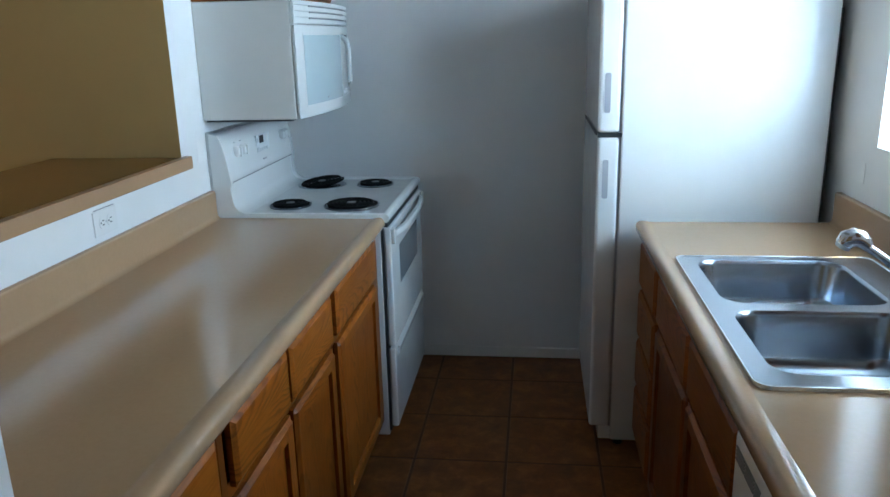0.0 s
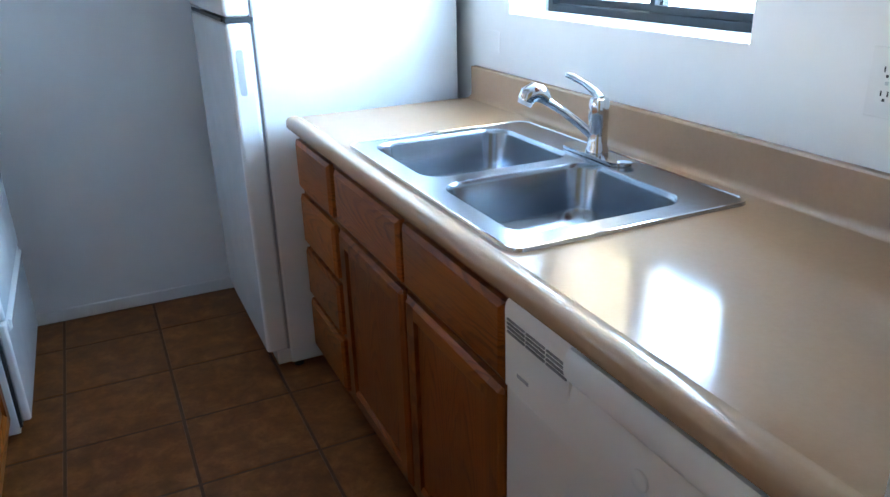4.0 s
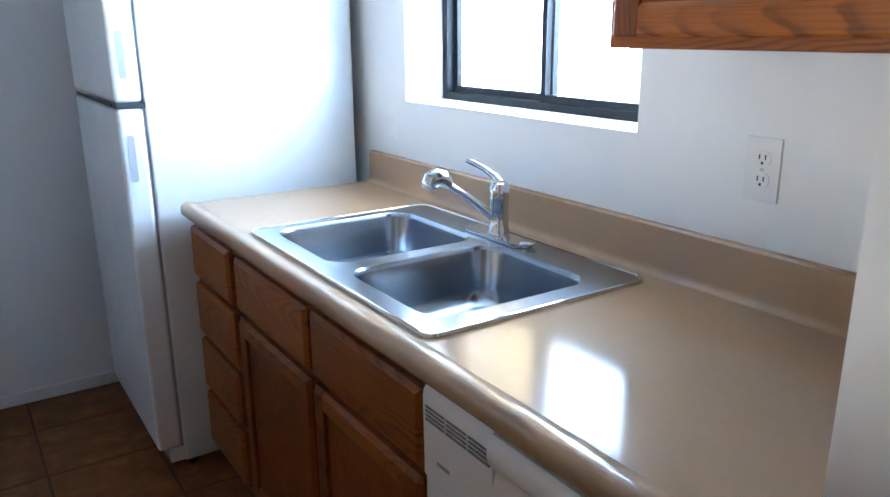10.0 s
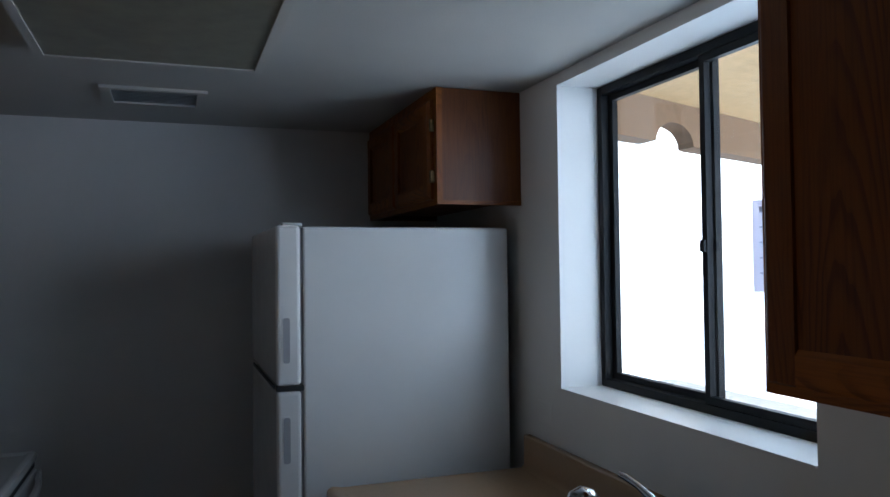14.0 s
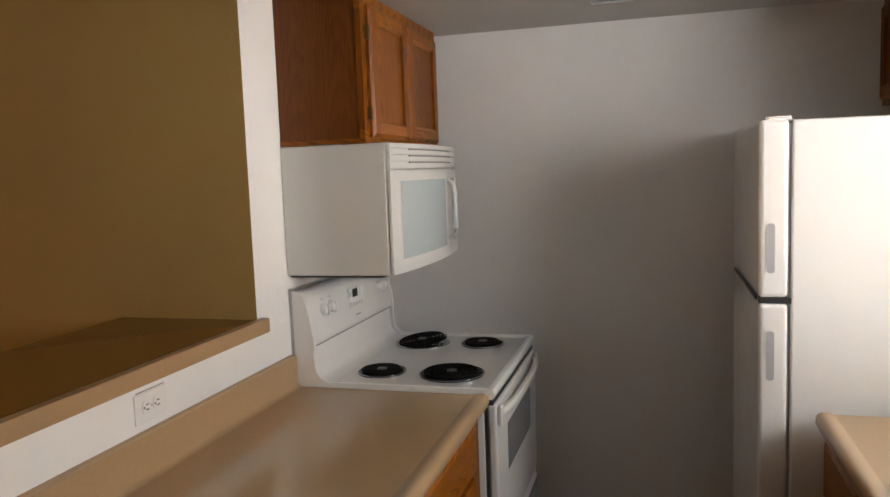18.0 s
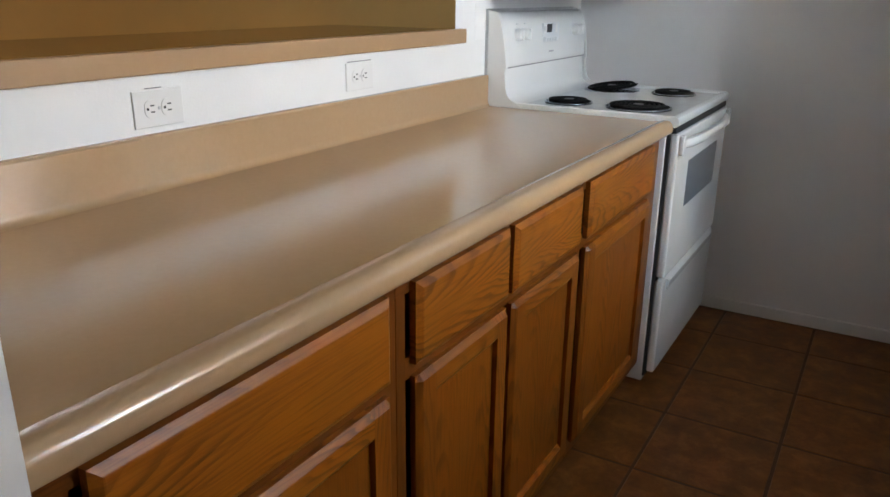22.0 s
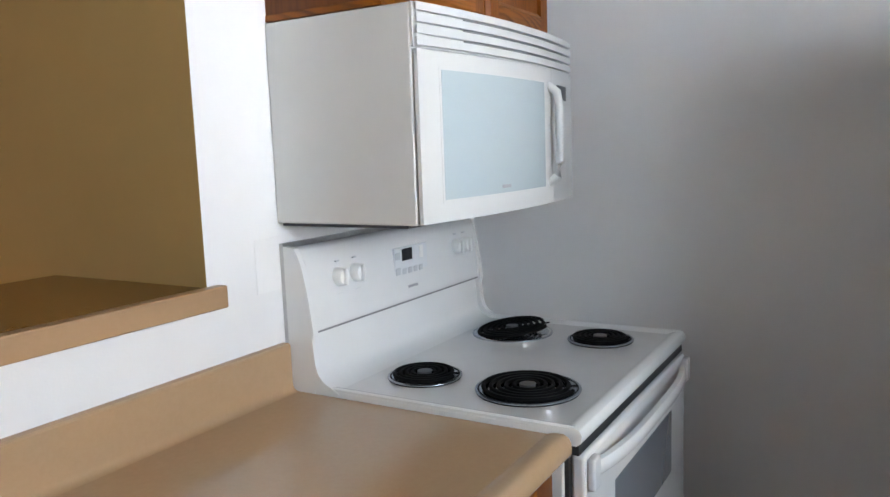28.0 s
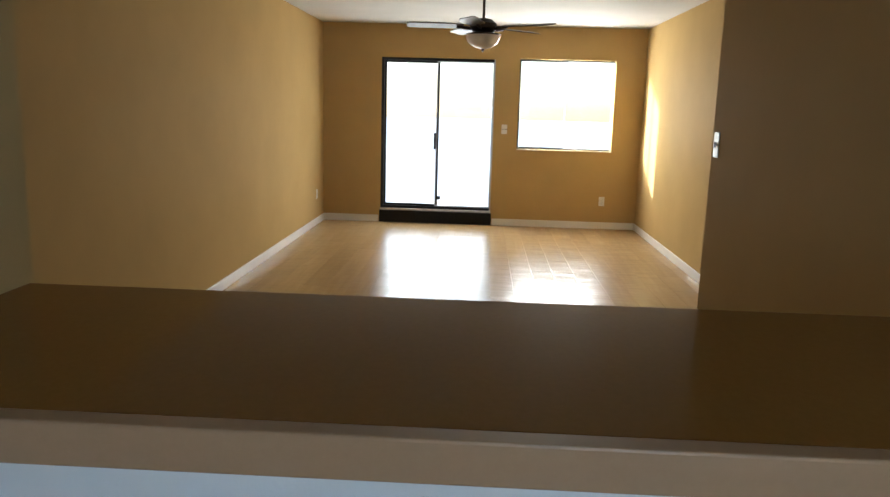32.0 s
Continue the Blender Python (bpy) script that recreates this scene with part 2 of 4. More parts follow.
LAMINATE = laminate("beige_laminate", (0.436, 0.281, 0.160), (0.419, 0.269, 0.150), 0.11, 0.16, 0.66)
# the dim light on the bar top is put into this darker brown
BAR_TOP = laminate("shaded_bar_laminate", (0.255, 0.120, 0.026), (0.240, 0.112, 0.024), 0.09, 0.13, 0.13)
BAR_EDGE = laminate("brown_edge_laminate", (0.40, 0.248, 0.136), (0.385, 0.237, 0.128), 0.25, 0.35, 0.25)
ENAMEL = enamel("white_enamel", (0.75, 0.75, 0.735))
MW_WHITE = enamel("soft_white_plastic", (0.64, 0.64, 0.615), 0.33)
BISQUE = enamel("warm_white_enamel", (0.80, 0.78, 0.73), 0.3)
PLASTIC = enamel("white_plastic", (0.78, 0.77, 0.74), 0.35)
HANDLE_GREY = enamel("handle_recess_grey", (0.36, 0.36, 0.38), 0.4)
KEYPAD = enamel("pale_grey_overlay", (0.66, 0.68, 0.69), 0.35)
GREY_PLASTIC = enamel("light_grey_plastic", (0.50, 0.52, 0.53), 0.35)
SLOT = material("dark_slot", (0.02, 0.02, 0.02), 0.6)
# for dark parts and for gaps that hold only shade
SHADOW_GAP = material("gap_shade_and_dark_parts", (0.045, 0.045, 0.05), 0.7)
GASKET = material("grey_vinyl_gasket", (0.30, 0.30, 0.31), 0.7)
# bluish grey: the window's blue reflection is put into the steel colour
STEEL = steel("window_blue_brushed_steel", 0.215, 1, (0.39, 0.425, 0.475))
STEEL_BOWL = steel("window_blue_satin_bowl", 0.225, 0, (0.36, 0.40, 0.455))
CHROME = material("chrome", (0.66, 0.67, 0.69), 0.09, 1.0)
HUB = material("worn_coil_hub", (0.17, 0.165, 0.16), 0.45, 1.0)
DRIP = material("black_drip_bowl", (0.008, 0.008, 0.009), 0.5, 0.0, spec=0.05)
COIL = material("burner_coil_black", (0.007, 0.0065, 0.006), 0.7, spec=0.07)
MW_GLASS = material("pale_screened_glass", (0.47, 0.55, 0.57), 0.12, coat=0.5)
OVEN_GLASS = material("grey_oven_glass", (0.20, 0.22, 0.24), 0.1, coat=0.5)
LCD = material("black_display", (0.01, 0.01, 0.012), 0.15)
VENT_DARK = material("dark_vent_slot", (0.22, 0.22, 0.22), 0.6)
PRINT = material("grey_print", (0.32, 0.32, 0.33), 0.5)
TILE = terracotta()
GROUT = mottled("brown_grout", (0.088, 0.036, 0.014), 0.85, 40, 0, 0.4)
PLANK = plank_wood()
UNDERLAY = mottled("brown_plank_joint", (0.36, 0.23, 0.10), 0.6)
PLATE = enamel("painted_plate_plastic", (0.74, 0.73, 0.71), 0.4)
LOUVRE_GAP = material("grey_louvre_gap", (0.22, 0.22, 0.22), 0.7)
BRONZE = mottled("dark_bronze_aluminium", (0.014, 0.014, 0.015), 0.5, 30, 0.0, 0.05)
BRONZE.node_tree.nodes["Principled BSDF"].inputs["Specular IOR Level"].default_value = 0.15
GLASS = glass("window_glass")
LENS = mottled("acrylic_diffuser", (0.24, 0.225, 0.17), 0.35, 14)
FAN_BROWN = mottled("dark_bronze_fan", (0.05, 0.035, 0.025), 0.35, 30, 0.7)
BLADE = oak("fan_blade_veneer", 0, (0.075, 0.055, 0.040), (0.04, 0.03, 0.022), 0.4)
FROST = material("frosted_white_glass", (0.75, 0.72, 0.65), 0.35)
SOFFIT = mottled("beige_stucco_soffit", (0.80, 0.63, 0.38), 0.9, 25, 0, 0.4)
BEAM = mottled("brown_stucco_beam", (0.30, 0.22, 0.16), 0.9, 25, 0, 0.4)
CONCRETE = mottled("pale_concrete", (0.74, 0.71, 0.66), 0.9, 12, 0, 0.3)
PALE_INK = material("pale_ink", (0.52, 0.50, 0.57), 0.8)
PAPER = material("thin_white_paper", (0.78, 0.76, 0.79), 0.8)
STUCCO = mottled("pale_stucco", (0.74, 0.70, 0.63), 0.9, 6, 0, 0.0)
_t = PAPER.node_tree
_thin, _both = _t.nodes.new("ShaderNodeBsdfTranslucent"), _t.nodes.new("ShaderNodeMixShader")
_thin.inputs["Color"].default_value = (0.80, 0.77, 0.83, 1)
_both.inputs["Fac"].default_value = 0.55
_t.links.new(_t.nodes["Principled BSDF"].outputs[0], _both.inputs[1])
_t.links.new(_thin.outputs[0], _both.inputs[2])
_t.links.new(_both.outputs[0], _t.nodes["Material Output"].inputs["Surface"])


def glowing_backdrop():
    """Pale surface that glows on its own, standing in for the bright outdoors beyond the kitchen window."""
    m = material("glowing_backdrop", (0.8, 0.8, 0.8), 1.0)
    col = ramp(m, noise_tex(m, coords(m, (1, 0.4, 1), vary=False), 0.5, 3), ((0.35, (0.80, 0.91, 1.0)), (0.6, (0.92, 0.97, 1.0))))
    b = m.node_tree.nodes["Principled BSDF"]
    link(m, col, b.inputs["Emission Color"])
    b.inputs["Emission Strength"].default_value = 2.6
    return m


BACKDROP_GLOW = glowing_backdrop()
BRASS = mottled("dull_brass", (0.16, 0.105, 0.045), 0.45, 20, 0.9)
FOIL = mottled("aluminium_flashing_and_glare_sash", (0.55, 0.55, 0.55), 0.4, 20, 1.0)


# ---------------------------------------------------------------- mesh helpers
def thing(name, place, label, category, group="", kind=""):
    ob = new(name)
    ob.empty_display_size = 0.1
    ob.location = place
    tagged(ob, label, category, group, kind)
    ob["at"] = tuple(float(v) for v in place)
    return ob


def origin(ob):
    while ob is not None:
        if "at" in ob:
            return Vector(ob["at"])
        ob = ob.parent
    return Vector((0, 0, 0))


def part(name, bm, mat, parent=None, label="", smooth=False):
    """Links a bmesh, drawn in world places, as one mesh object under its parent."""
    bmesh.ops.recalc_face_normals(bm, faces=bm.faces)
    if parent is not None:
        bmesh.ops.translate(bm, verts=bm.verts, vec=-origin(parent))
    me = bpy.data.meshes.new(name)
    bm.to_mesh(me)
    bm.free()
    for one in mat if isinstance(mat, (list, tuple)) else (mat,):
        me.materials.append(one)
    if smooth:
        for p in me.polygons:
            p.use_smooth = True
        me.set_sharp_from_angle(angle=radians(40))
    ob = new(name, me)
    if parent is not None:
        ob.parent = parent
    if label:
        tagged(ob, label)
    return ob


def add_box(bm, x, y, z, bevel=0.0, seg=2):
    made = bmesh.ops.create_cube(bm, size=1.0)["verts"]
    for v in made:
        v.co = Vector((x[0] + (v.co.x + 0.5) * (x[1] - x[0]), y[0] + (v.co.y + 0.5) * (y[1] - y[0]), z[0] + (v.co.z + 0.5) * (z[1] - z[0])))
    if bevel:
        edges = list({e for v in made for e in v.link_edges})
        bmesh.ops.bevel(bm, geom=edges, offset=bevel, segments=seg, profile=0.5, affect="EDGES")
    return bm


def box(x, y, z, bevel=0.0, seg=2):
    return add_box(bmesh.new(), x, y, z, bevel, seg)


def boxes(*list_of, bevel=0.0):
    bm = bmesh.new()
    for x, y, z in list_of:
        add_box(bm, x, y, z, bevel)
    return bm


def add_extrude(bm, outline, axis, a, b, caps=True):
    """Sweeps a closed outline of 2D points along an axis from a to b."""
    def place(u, v, w):
        return {0: (w, u, v), 1: (u, w, v), 2: (u, v, w)}[axis]
    one = [bm.verts.new(place(u, v, a)) for u, v in outline]
    two = [bm.verts.new(place(u, v, b)) for u, v in outline]
    n = len(outline)
    for i in range(n):
        bm.faces.new((one[i], one[(i + 1) % n], two[(i + 1) % n], two[i]))
    if caps:
        bm.faces.new(one)
        bm.faces.new(two)
    return bm


def add_tube(bm, points, radius, sides=12, caps=True):
    """A round bar through the points; radius is one number or one for each point."""
    pts = [Vector(p) for p in points]
    radii = radius if isinstance(radius, (list, tuple)) else [radius] * len(pts)
    rings = []
    for i, p in enumerate(pts):
        d = (pts[min(i + 1, len(pts) - 1)] - pts[max(i - 1, 0)]).normalized()
        up = Vector((0, 0, 1)) if abs(d.z) < 0.95 else Vector((1, 0, 0))
        u = d.cross(up).normalized()
        w = d.cross(u)
        rings.append([bm.verts.new(p + radii[i] * (math.cos(2 * math.pi * k / sides) * u + math.sin(2 * math.pi * k / sides) * w)) for k in range(sides)])
    for r, s in zip(rings, rings[1:]):
        for k in range(sides):
            bm.faces.new((r[k], r[(k + 1) % sides], s[(k + 1) % sides], s[k]))
    if caps:
        bm.faces.new(rings[0])
        bm.faces.new(rings[-1])
    return bm


def tube(points, radius, sides=12):
    return add_tube(bmesh.new(), points, radius, sides)


def turned(profile, centre, sides=24, axis=2):
    """A solid of revolution: profile of (radius, height) about an axis through centre."""
    bm = bmesh.new()
    rings = []
    for r, h in profile:
        ring = []
        for k in range(sides):
            a = 2 * math.pi * k / sides
            u, v = r * math.cos(a), r * math.sin(a)
            off = {2: (u, v, h), 0: (h, u, v), 1: (u, h, v)}[axis]
            ring.append(bm.verts.new(Vector(centre) + Vector(off)))
        rings.append(ring)
    for r, s in zip(rings, rings[1:]):
        for k in range(sides):
            bm.faces.new((r[k], r[(k + 1) % sides], s[(k + 1) % sides], s[k]))
    bm.faces.new(rings[0])
    bm.faces.new(rings[-1])
    return bm


def rounded(x0, x1, y0, y1, r, n=6):
    """A rounded rectangle as 2D points."""
    out = []
    for cx, cy, start in ((x1 - r, y1 - r, 0), (x0 + r, y1 - r, 90), (x0 + r, y0 + r, 180), (x1 - r, y0 + r, 270)):
        for k in range(n + 1):
            a = radians(start + 90 * k / n)
            out.append((cx + r * math.cos(a), cy + r * math.sin(a)))
    return out


def loft(loops):
    """Skins a row of 3D loops of equal count and closes the last one."""
    bm = bmesh.new()
    rings = [[bm.verts.new(p) for p in loop] for loop in loops]
    n = len(rings[0])
    for r, s in zip(rings, rings[1:]):
        for k in range(n):
            bm.faces.new((r[k], r[(k + 1) % n], s[(k + 1) % n], s[k]))
    bm.faces.new(rings[-1])
    return bm


def pierced_wall(x0, x1, ys, zs, holes):
    """One solid wall along y with openings: the cells (i, j) of the grid of cuts that are holes stay open."""
    bm = bmesh.new()
    grid = {(k, i, j): bm.verts.new((x, y, z)) for k, x in enumerate((x0, x1)) for i, y in enumerate(ys) for j, z in enumerate(zs)}
    solid = {(i, j) for i in range(len(ys) - 1) for j in range(len(zs) - 1)} - set(holes)
    for i, j in solid:
        for k in (0, 1):
            bm.faces.new([grid[k, a, b] for a, b in ((i, j), (i + 1, j), (i + 1, j + 1), (i, j + 1))])
        for (di, dj), (p, q) in (((-1, 0), ((i, j), (i, j + 1))), ((1, 0), ((i + 1, j), (i + 1, j + 1))), ((0, -1), ((i, j), (i + 1, j))), ((0, 1), ((i, j + 1), (i + 1, j + 1)))):
            if (i + di, j + dj) not in solid:
                bm.faces.new((grid[(0, *p)], grid[(0, *q)], grid[(1, *q)], grid[(1, *p)]))
    bmesh.ops.delete(bm, geom=[v for v in bm.verts if not v.link_faces], context="VERTS")
    return bm


def two_tone(ob, normal, index):
    """Gives the faces of a wall that look along a normal a second paint."""
    for p in ob.data.polygons:
        if p.normal.dot(Vector(normal)) > 0.9:
            p.material_index = index
    return ob


def structure(name, bm, mat, label, category):
    return tagged(part(name, bm, mat), label, category, kind="structure")


# ---------------------------------------------------------------- plan, in metres
KL, KR, KF = -1.137, 1.060, 3.370          # kitchen: counter-side wall, window-side wall, far wall
KC, LC = 2.130, 2.430                      # kitchen and living-room ceilings
LX, LY0, LY1 = -9.94, -0.805, 3.115        # living room: far wall and side walls
BAR_Y0, BAR_Y1 = 0.492, 2.303              # pass-through opening
TAN_X = -4.09                              # end of the tan partition
ENTRY_L, ENTRY_R = -0.421, 0.411           # entry opening into the kitchen

# ---------------------------------------------------------------- shell
structure("floor_kitchen", box((-1.66, 1.20), (-0.93, 3.49), (-0.12, -0.0017)), GROUT, "brown grout bed under square terracotta floor tiles", "floor")
structure("floor_living", box((-10.2, -1.66), (-0.93, 3.24), (-0.12, -0.008)), UNDERLAY, "shiny honey wood plank floor of the living room", "floor")
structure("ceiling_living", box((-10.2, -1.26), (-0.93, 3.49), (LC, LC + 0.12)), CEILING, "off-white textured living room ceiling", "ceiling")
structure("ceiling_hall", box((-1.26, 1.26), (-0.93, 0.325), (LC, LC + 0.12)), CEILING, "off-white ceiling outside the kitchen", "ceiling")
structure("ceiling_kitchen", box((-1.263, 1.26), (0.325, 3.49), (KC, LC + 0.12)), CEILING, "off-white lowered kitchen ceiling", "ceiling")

w = structure("wall_far", box((-1.26, 1.26), (KF, KF + 0.12), (0, KC)), WHITE, "plain white painted kitchen end wall", "wall")
w = structure("wall_pass_through", boxes(((-1.26, KL), (BAR_Y0, BAR_Y1), (0, 1.124)), ((-1.26, KL), (BAR_Y1, KF), (0, KC))), (TAN, WHITE), "white half wall with a wide pass-through opening", "wall")
two_tone(w, (1, 0, 0), 1)
bm = boxes(((TAN_X, -1.26), (BAR_Y1, 2.42), (0, LC)), ((TAN_X, TAN_X + 0.12), (2.42, LY1), (0, LC)))
for v in bm.verts:
    if v.co.y < 2.31:
        v.co.y += 0.0195 * (v.co.x + 1.26)
w = structure("wall_partition", bm, TAN, "tan painted partition beside the pass-through", "wall")
w = structure("wall_stub_left", box((-1.61, ENTRY_L), (0.325, 0.440), (0, KC)), (TAN, WHITE), "short wall end at the kitchen entry", "wall")
two_tone(w, (1, 0, 0), 1)
two_tone(w, (0, 1, 0), 1)
w = structure("wall_jamb_left", box((-1.61, KL), (0.440, BAR_Y0), (0, KC)), (TAN, WHITE), "narrow tan jamb of the pass-through opening", "wall")
two_tone(w, (1, 0, 0), 1)
w = structure("wall_stub_left_upper", box((-1.61, -1.263), (0.325, BAR_Y0), (KC, LC)), TAN, "tan wall piece above the counter end", "wall")
w = structure("wall_stub_right", box((ENTRY_R, KR + 0.2), (0.374, 0.489), (0, KC)), (TAN, WHITE), "white wall end beside the dishwasher", "wall")
two_tone(w, (-1, 0, 0), 1)
two_tone(w, (0, 1, 0), 1)
WY0, WY1, WZ0, WZ1 = 1.305, 2.250, 1.190, 2.095
structure("wall_window", pierced_wall(KR, KR + 0.2, (0.489, WY0, WY1, KF), (0, WZ0, WZ1, KC), [(1, 1)]), WHITE, "white wall with a deep window recess over the sink", "wall")
structure("wall_hall_right", box((KR, KR + 0.2), (-0.93, 0.374), (0, LC)), TAN, "tan wall outside the kitchen", "wall")
structure("wall_living_left", box((LX, KR), (LY0 - 0.12, LY0), (0, LC)), TAN, "long tan living room wall", "wall")
structure("wall_living_right", box((LX, -1.26), (LY1, LY1 + 0.12), (0, LC)), TAN, "tan living room wall lit by the window", "wall")
DY0, DY1, DZ1 = -0.085, 1.310, 2.035
LWY0, LWY1, LWZ0, LWZ1 = 1.605, 2.765, 0.965, 2.050
X0, X1 = LX - 0.16, LX
structure("wall_living_far", pierced_wall(X0, X1, (LY0 - 0.12, DY0, DY1, LWY0, LWY1, LY1 + 0.12), (0, LWZ0, DZ1, LWZ1, LC), [(1, 0), (1, 1), (3, 1), (3, 2)]), TAN,
          "tan wall with a sliding patio door and a window", "wall")


def baseboard(name, x, y, h=0.085):
    structure(name, box(x, y, (0, h), 0.004), TRIM, "white painted baseboard along the wall", "baseboard")


baseboard("baseboard_far", (-1.137, 1.05), (KF - 0.013, KF), 0.052)
baseboard("baseboard_living_left", (LX + 0.014, -1.7), (LY0, LY0 + 0.013))
baseboard("baseboard_living_right", (LX + 0.014, TAN_X), (LY1 - 0.013, LY1))
baseboard("baseboard_living_far_left", (LX, LX + 0.013), (LY0, DY0 - 0.02))
baseboard("baseboard_living_far_right", (LX, LX + 0.013), (DY1 + 0.02, LY1))

# ---------------------------------------------------------------- bar ledge
bar = thing("bar_ledge", (-1.36, 1.4, 1.124), "laminate bar top, its shade browned into the colour, with beige front edge across the opening", "bar top", kind="structure")
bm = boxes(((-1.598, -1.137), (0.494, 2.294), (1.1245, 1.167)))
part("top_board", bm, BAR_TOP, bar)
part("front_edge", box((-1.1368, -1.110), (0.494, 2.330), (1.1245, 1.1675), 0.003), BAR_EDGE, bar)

# ---------------------------------------------------------------- countertops


def nosing(xf, s, zt=0.91, drop=0.034, r=0.019, n=7):
    """The rounded front edge with its small no-drip bead, as points from the top back towards the underside; s = 1 where the front looks to +x."""
    pts = [(xf - s * 0.045, zt), (xf - s * 0.033, zt + 0.0035), (xf - s * 0.024, zt + 0.0045)]
    c = (xf - s * r, zt + 0.0045 - r)
    for k in range(1, n + 1):
        a = radians(90 - 90 * k / n)
        pts.append((c[0] + s * r * math.cos(a), c[1] + r * math.sin(a)))
    pts += [(xf, zt - drop + 0.006), (xf - s * 0.004, zt - drop), (xf - s * 0.03, zt - drop)]
    return pts


def cove(xw, s, zt=0.91, high=1.013, thick=0.021, r=0.016, n=5):
    """The coved backsplash, as points from its top down to the flat top."""
    xf = xw + s * thick
    pts = [(xw + s * 0.0005, high), (xf - s * 0.004, high), (xf, high - 0.004)]
    c = (xf + s * r, zt + r)
    for k in range(n + 1):
        a = radians(90 * k / n)
        pts.append((c[0] - s * r * math.cos(a), c[1] - r * math.sin(a)))
    return pts


top_l = thing("countertop_left", (-0.8, 1.5, 0.87), "long glossy beige laminate countertop with coved backsplash", "countertop")
top_r = thing("countertop_right", (0.72, 1.5, 0.87), "beige laminate countertop holding the steel sink", "countertop")


def worktop(parent, xw, xf, s, y0, y1, hole=None):
    """A post-formed top from the wall at xw to the front at xf: flat board, coved backsplash, rounded front edge."""
    up, nose = cove(xw, s), nosing(xf, s)
    xc, xn = up[-1][0], nose[0][0]
    xb = xw + s * 0.0005
    part("backsplash", add_extrude(bmesh.new(), up + [(xb, 0.91)], 1, y0, y1), LAMINATE, parent, smooth=True)
    part("front_edge", add_extrude(bmesh.new(), nose + [(xn, 0.876)], 1, y0, y1), LAMINATE, parent, smooth=True)
    if hole is None:
        flat = boxes((tuple(sorted((xb, xn))), (y0, y1), (0.876, 0.91)))
    else:
        ha, hb, hy0, hy1 = hole
        xa, xz = sorted((xb, xn))
        flat = bmesh.new()
        rings = []
        for z in (0.876, 0.91):
            outer = [flat.verts.new((u, v_, z)) for u, v_ in ((xa, y0), (xz, y0), (xz, y1), (xa, y1))]
            inner = [flat.verts.new((u, v_, z)) for u, v_ in ((ha, hy0), (hb, hy0), (hb, hy1), (ha, hy1))]
            rings.append((outer, inner))
            for i in range(4):
                j = (i + 1) % 4
                flat.faces.new((outer[i], outer[j], inner[j], inner[i]))
        for lower, upper in zip(*rings):
            for i in range(4):
                j = (i + 1) % 4
                flat.faces.new((lower[i], lower[j], upper[j], upper[i]))
    part("board", flat, LAMINATE, parent)


worktop(top_l, KL, -0.488, 1, 0.4415, 2.497)
worktop(top_r, KR, 0.399, -1, 0.4905, 2.468, (0.492, 0.90, 1.225, 1.995))


# ---------------------------------------------------------------- cabinets
def moulded(xb, xf, s, axis, a, b, c, d, out, lip=0.011):
    """A frame member from a to b across and c to d along: its outer edges are bevelled; a rail's inner edge is eased to the panel."""
    inner = [(xf, b - a)] if axis == 1 else [(xf, b - a - 0.010), (xf - s * 0.002, b - a - 0.007), (xf - s * 0.007, b - a)]
    profile = [(xb, 0.0), (xf - s * 0.8 * lip, 0.0), (xf - s * 0.0005, lip), (xf, lip + 0.002)] + inner + [(xb, b - a)]
    ends = ((c, 0.8 * lip), (c + lip, 0.0), (d - lip, 0.0), (d, 0.8 * lip)) if axis == 1 else ((c, 0.0), (d, 0.0))
    bm = bmesh.new()
    rings = []
    for e, back in ends:
        ring = []
        for x, w in profile:
            x = min(x, xf - back) if s > 0 else max(x, xf + back)
            w = a + w if out < 0 else b - w
            ring.append(bm.verts.new((x, w, e) if axis == 1 else (x, e, w)))
        rings.append(ring)
    n = len(profile)
    for one, two in zip(rings, rings[1:]):
        for i in range(n):
            bm.faces.new((one[i], one[(i + 1) % n], two[(i + 1) % n], two[i]))
    bm.faces.new(rings[0])
    bm.faces.new(rings[-1])
    return bm


def panel_door(parent, xf, s, y0, y1, z0, z1, name="door", rail=0.052, sunk=0.0105, veneer=None, lip=0.011):
    """A frame-and-panel oak door; its front lies at xf and looks along s (+1 or -1) in x."""
    xb = xf - s * 0.019
    x = (min(xf, xb), max(xf, xb))
    d = part(name, box((min(xf - s * sunk, xb), max(xf - s * sunk, xb)), (y0 + rail - 0.004, y1 - rail + 0.004), (z0 + rail - 0.004, z1 - rail + 0.004)), veneer or OAK_V, parent)
    part("stile", moulded(xb, xf, s, 1, y0, y0 + rail, z0, z1, -1, lip), veneer or OAK_V, d)
    part("stile", moulded(xb, xf, s, 1, y1 - rail, y1, z0, z1, 1, lip), veneer or OAK_V, d)
    part("rail", moulded(xb, xf, s, 2, z0, z0 + rail, y0 + rail, y1 - rail, -1, lip), OAK_H, d)
    part("rail", moulded(xb, xf, s, 2, z1 - rail, z1, y0 + rail, y1 - rail, 1, lip), OAK_H, d)
    return d


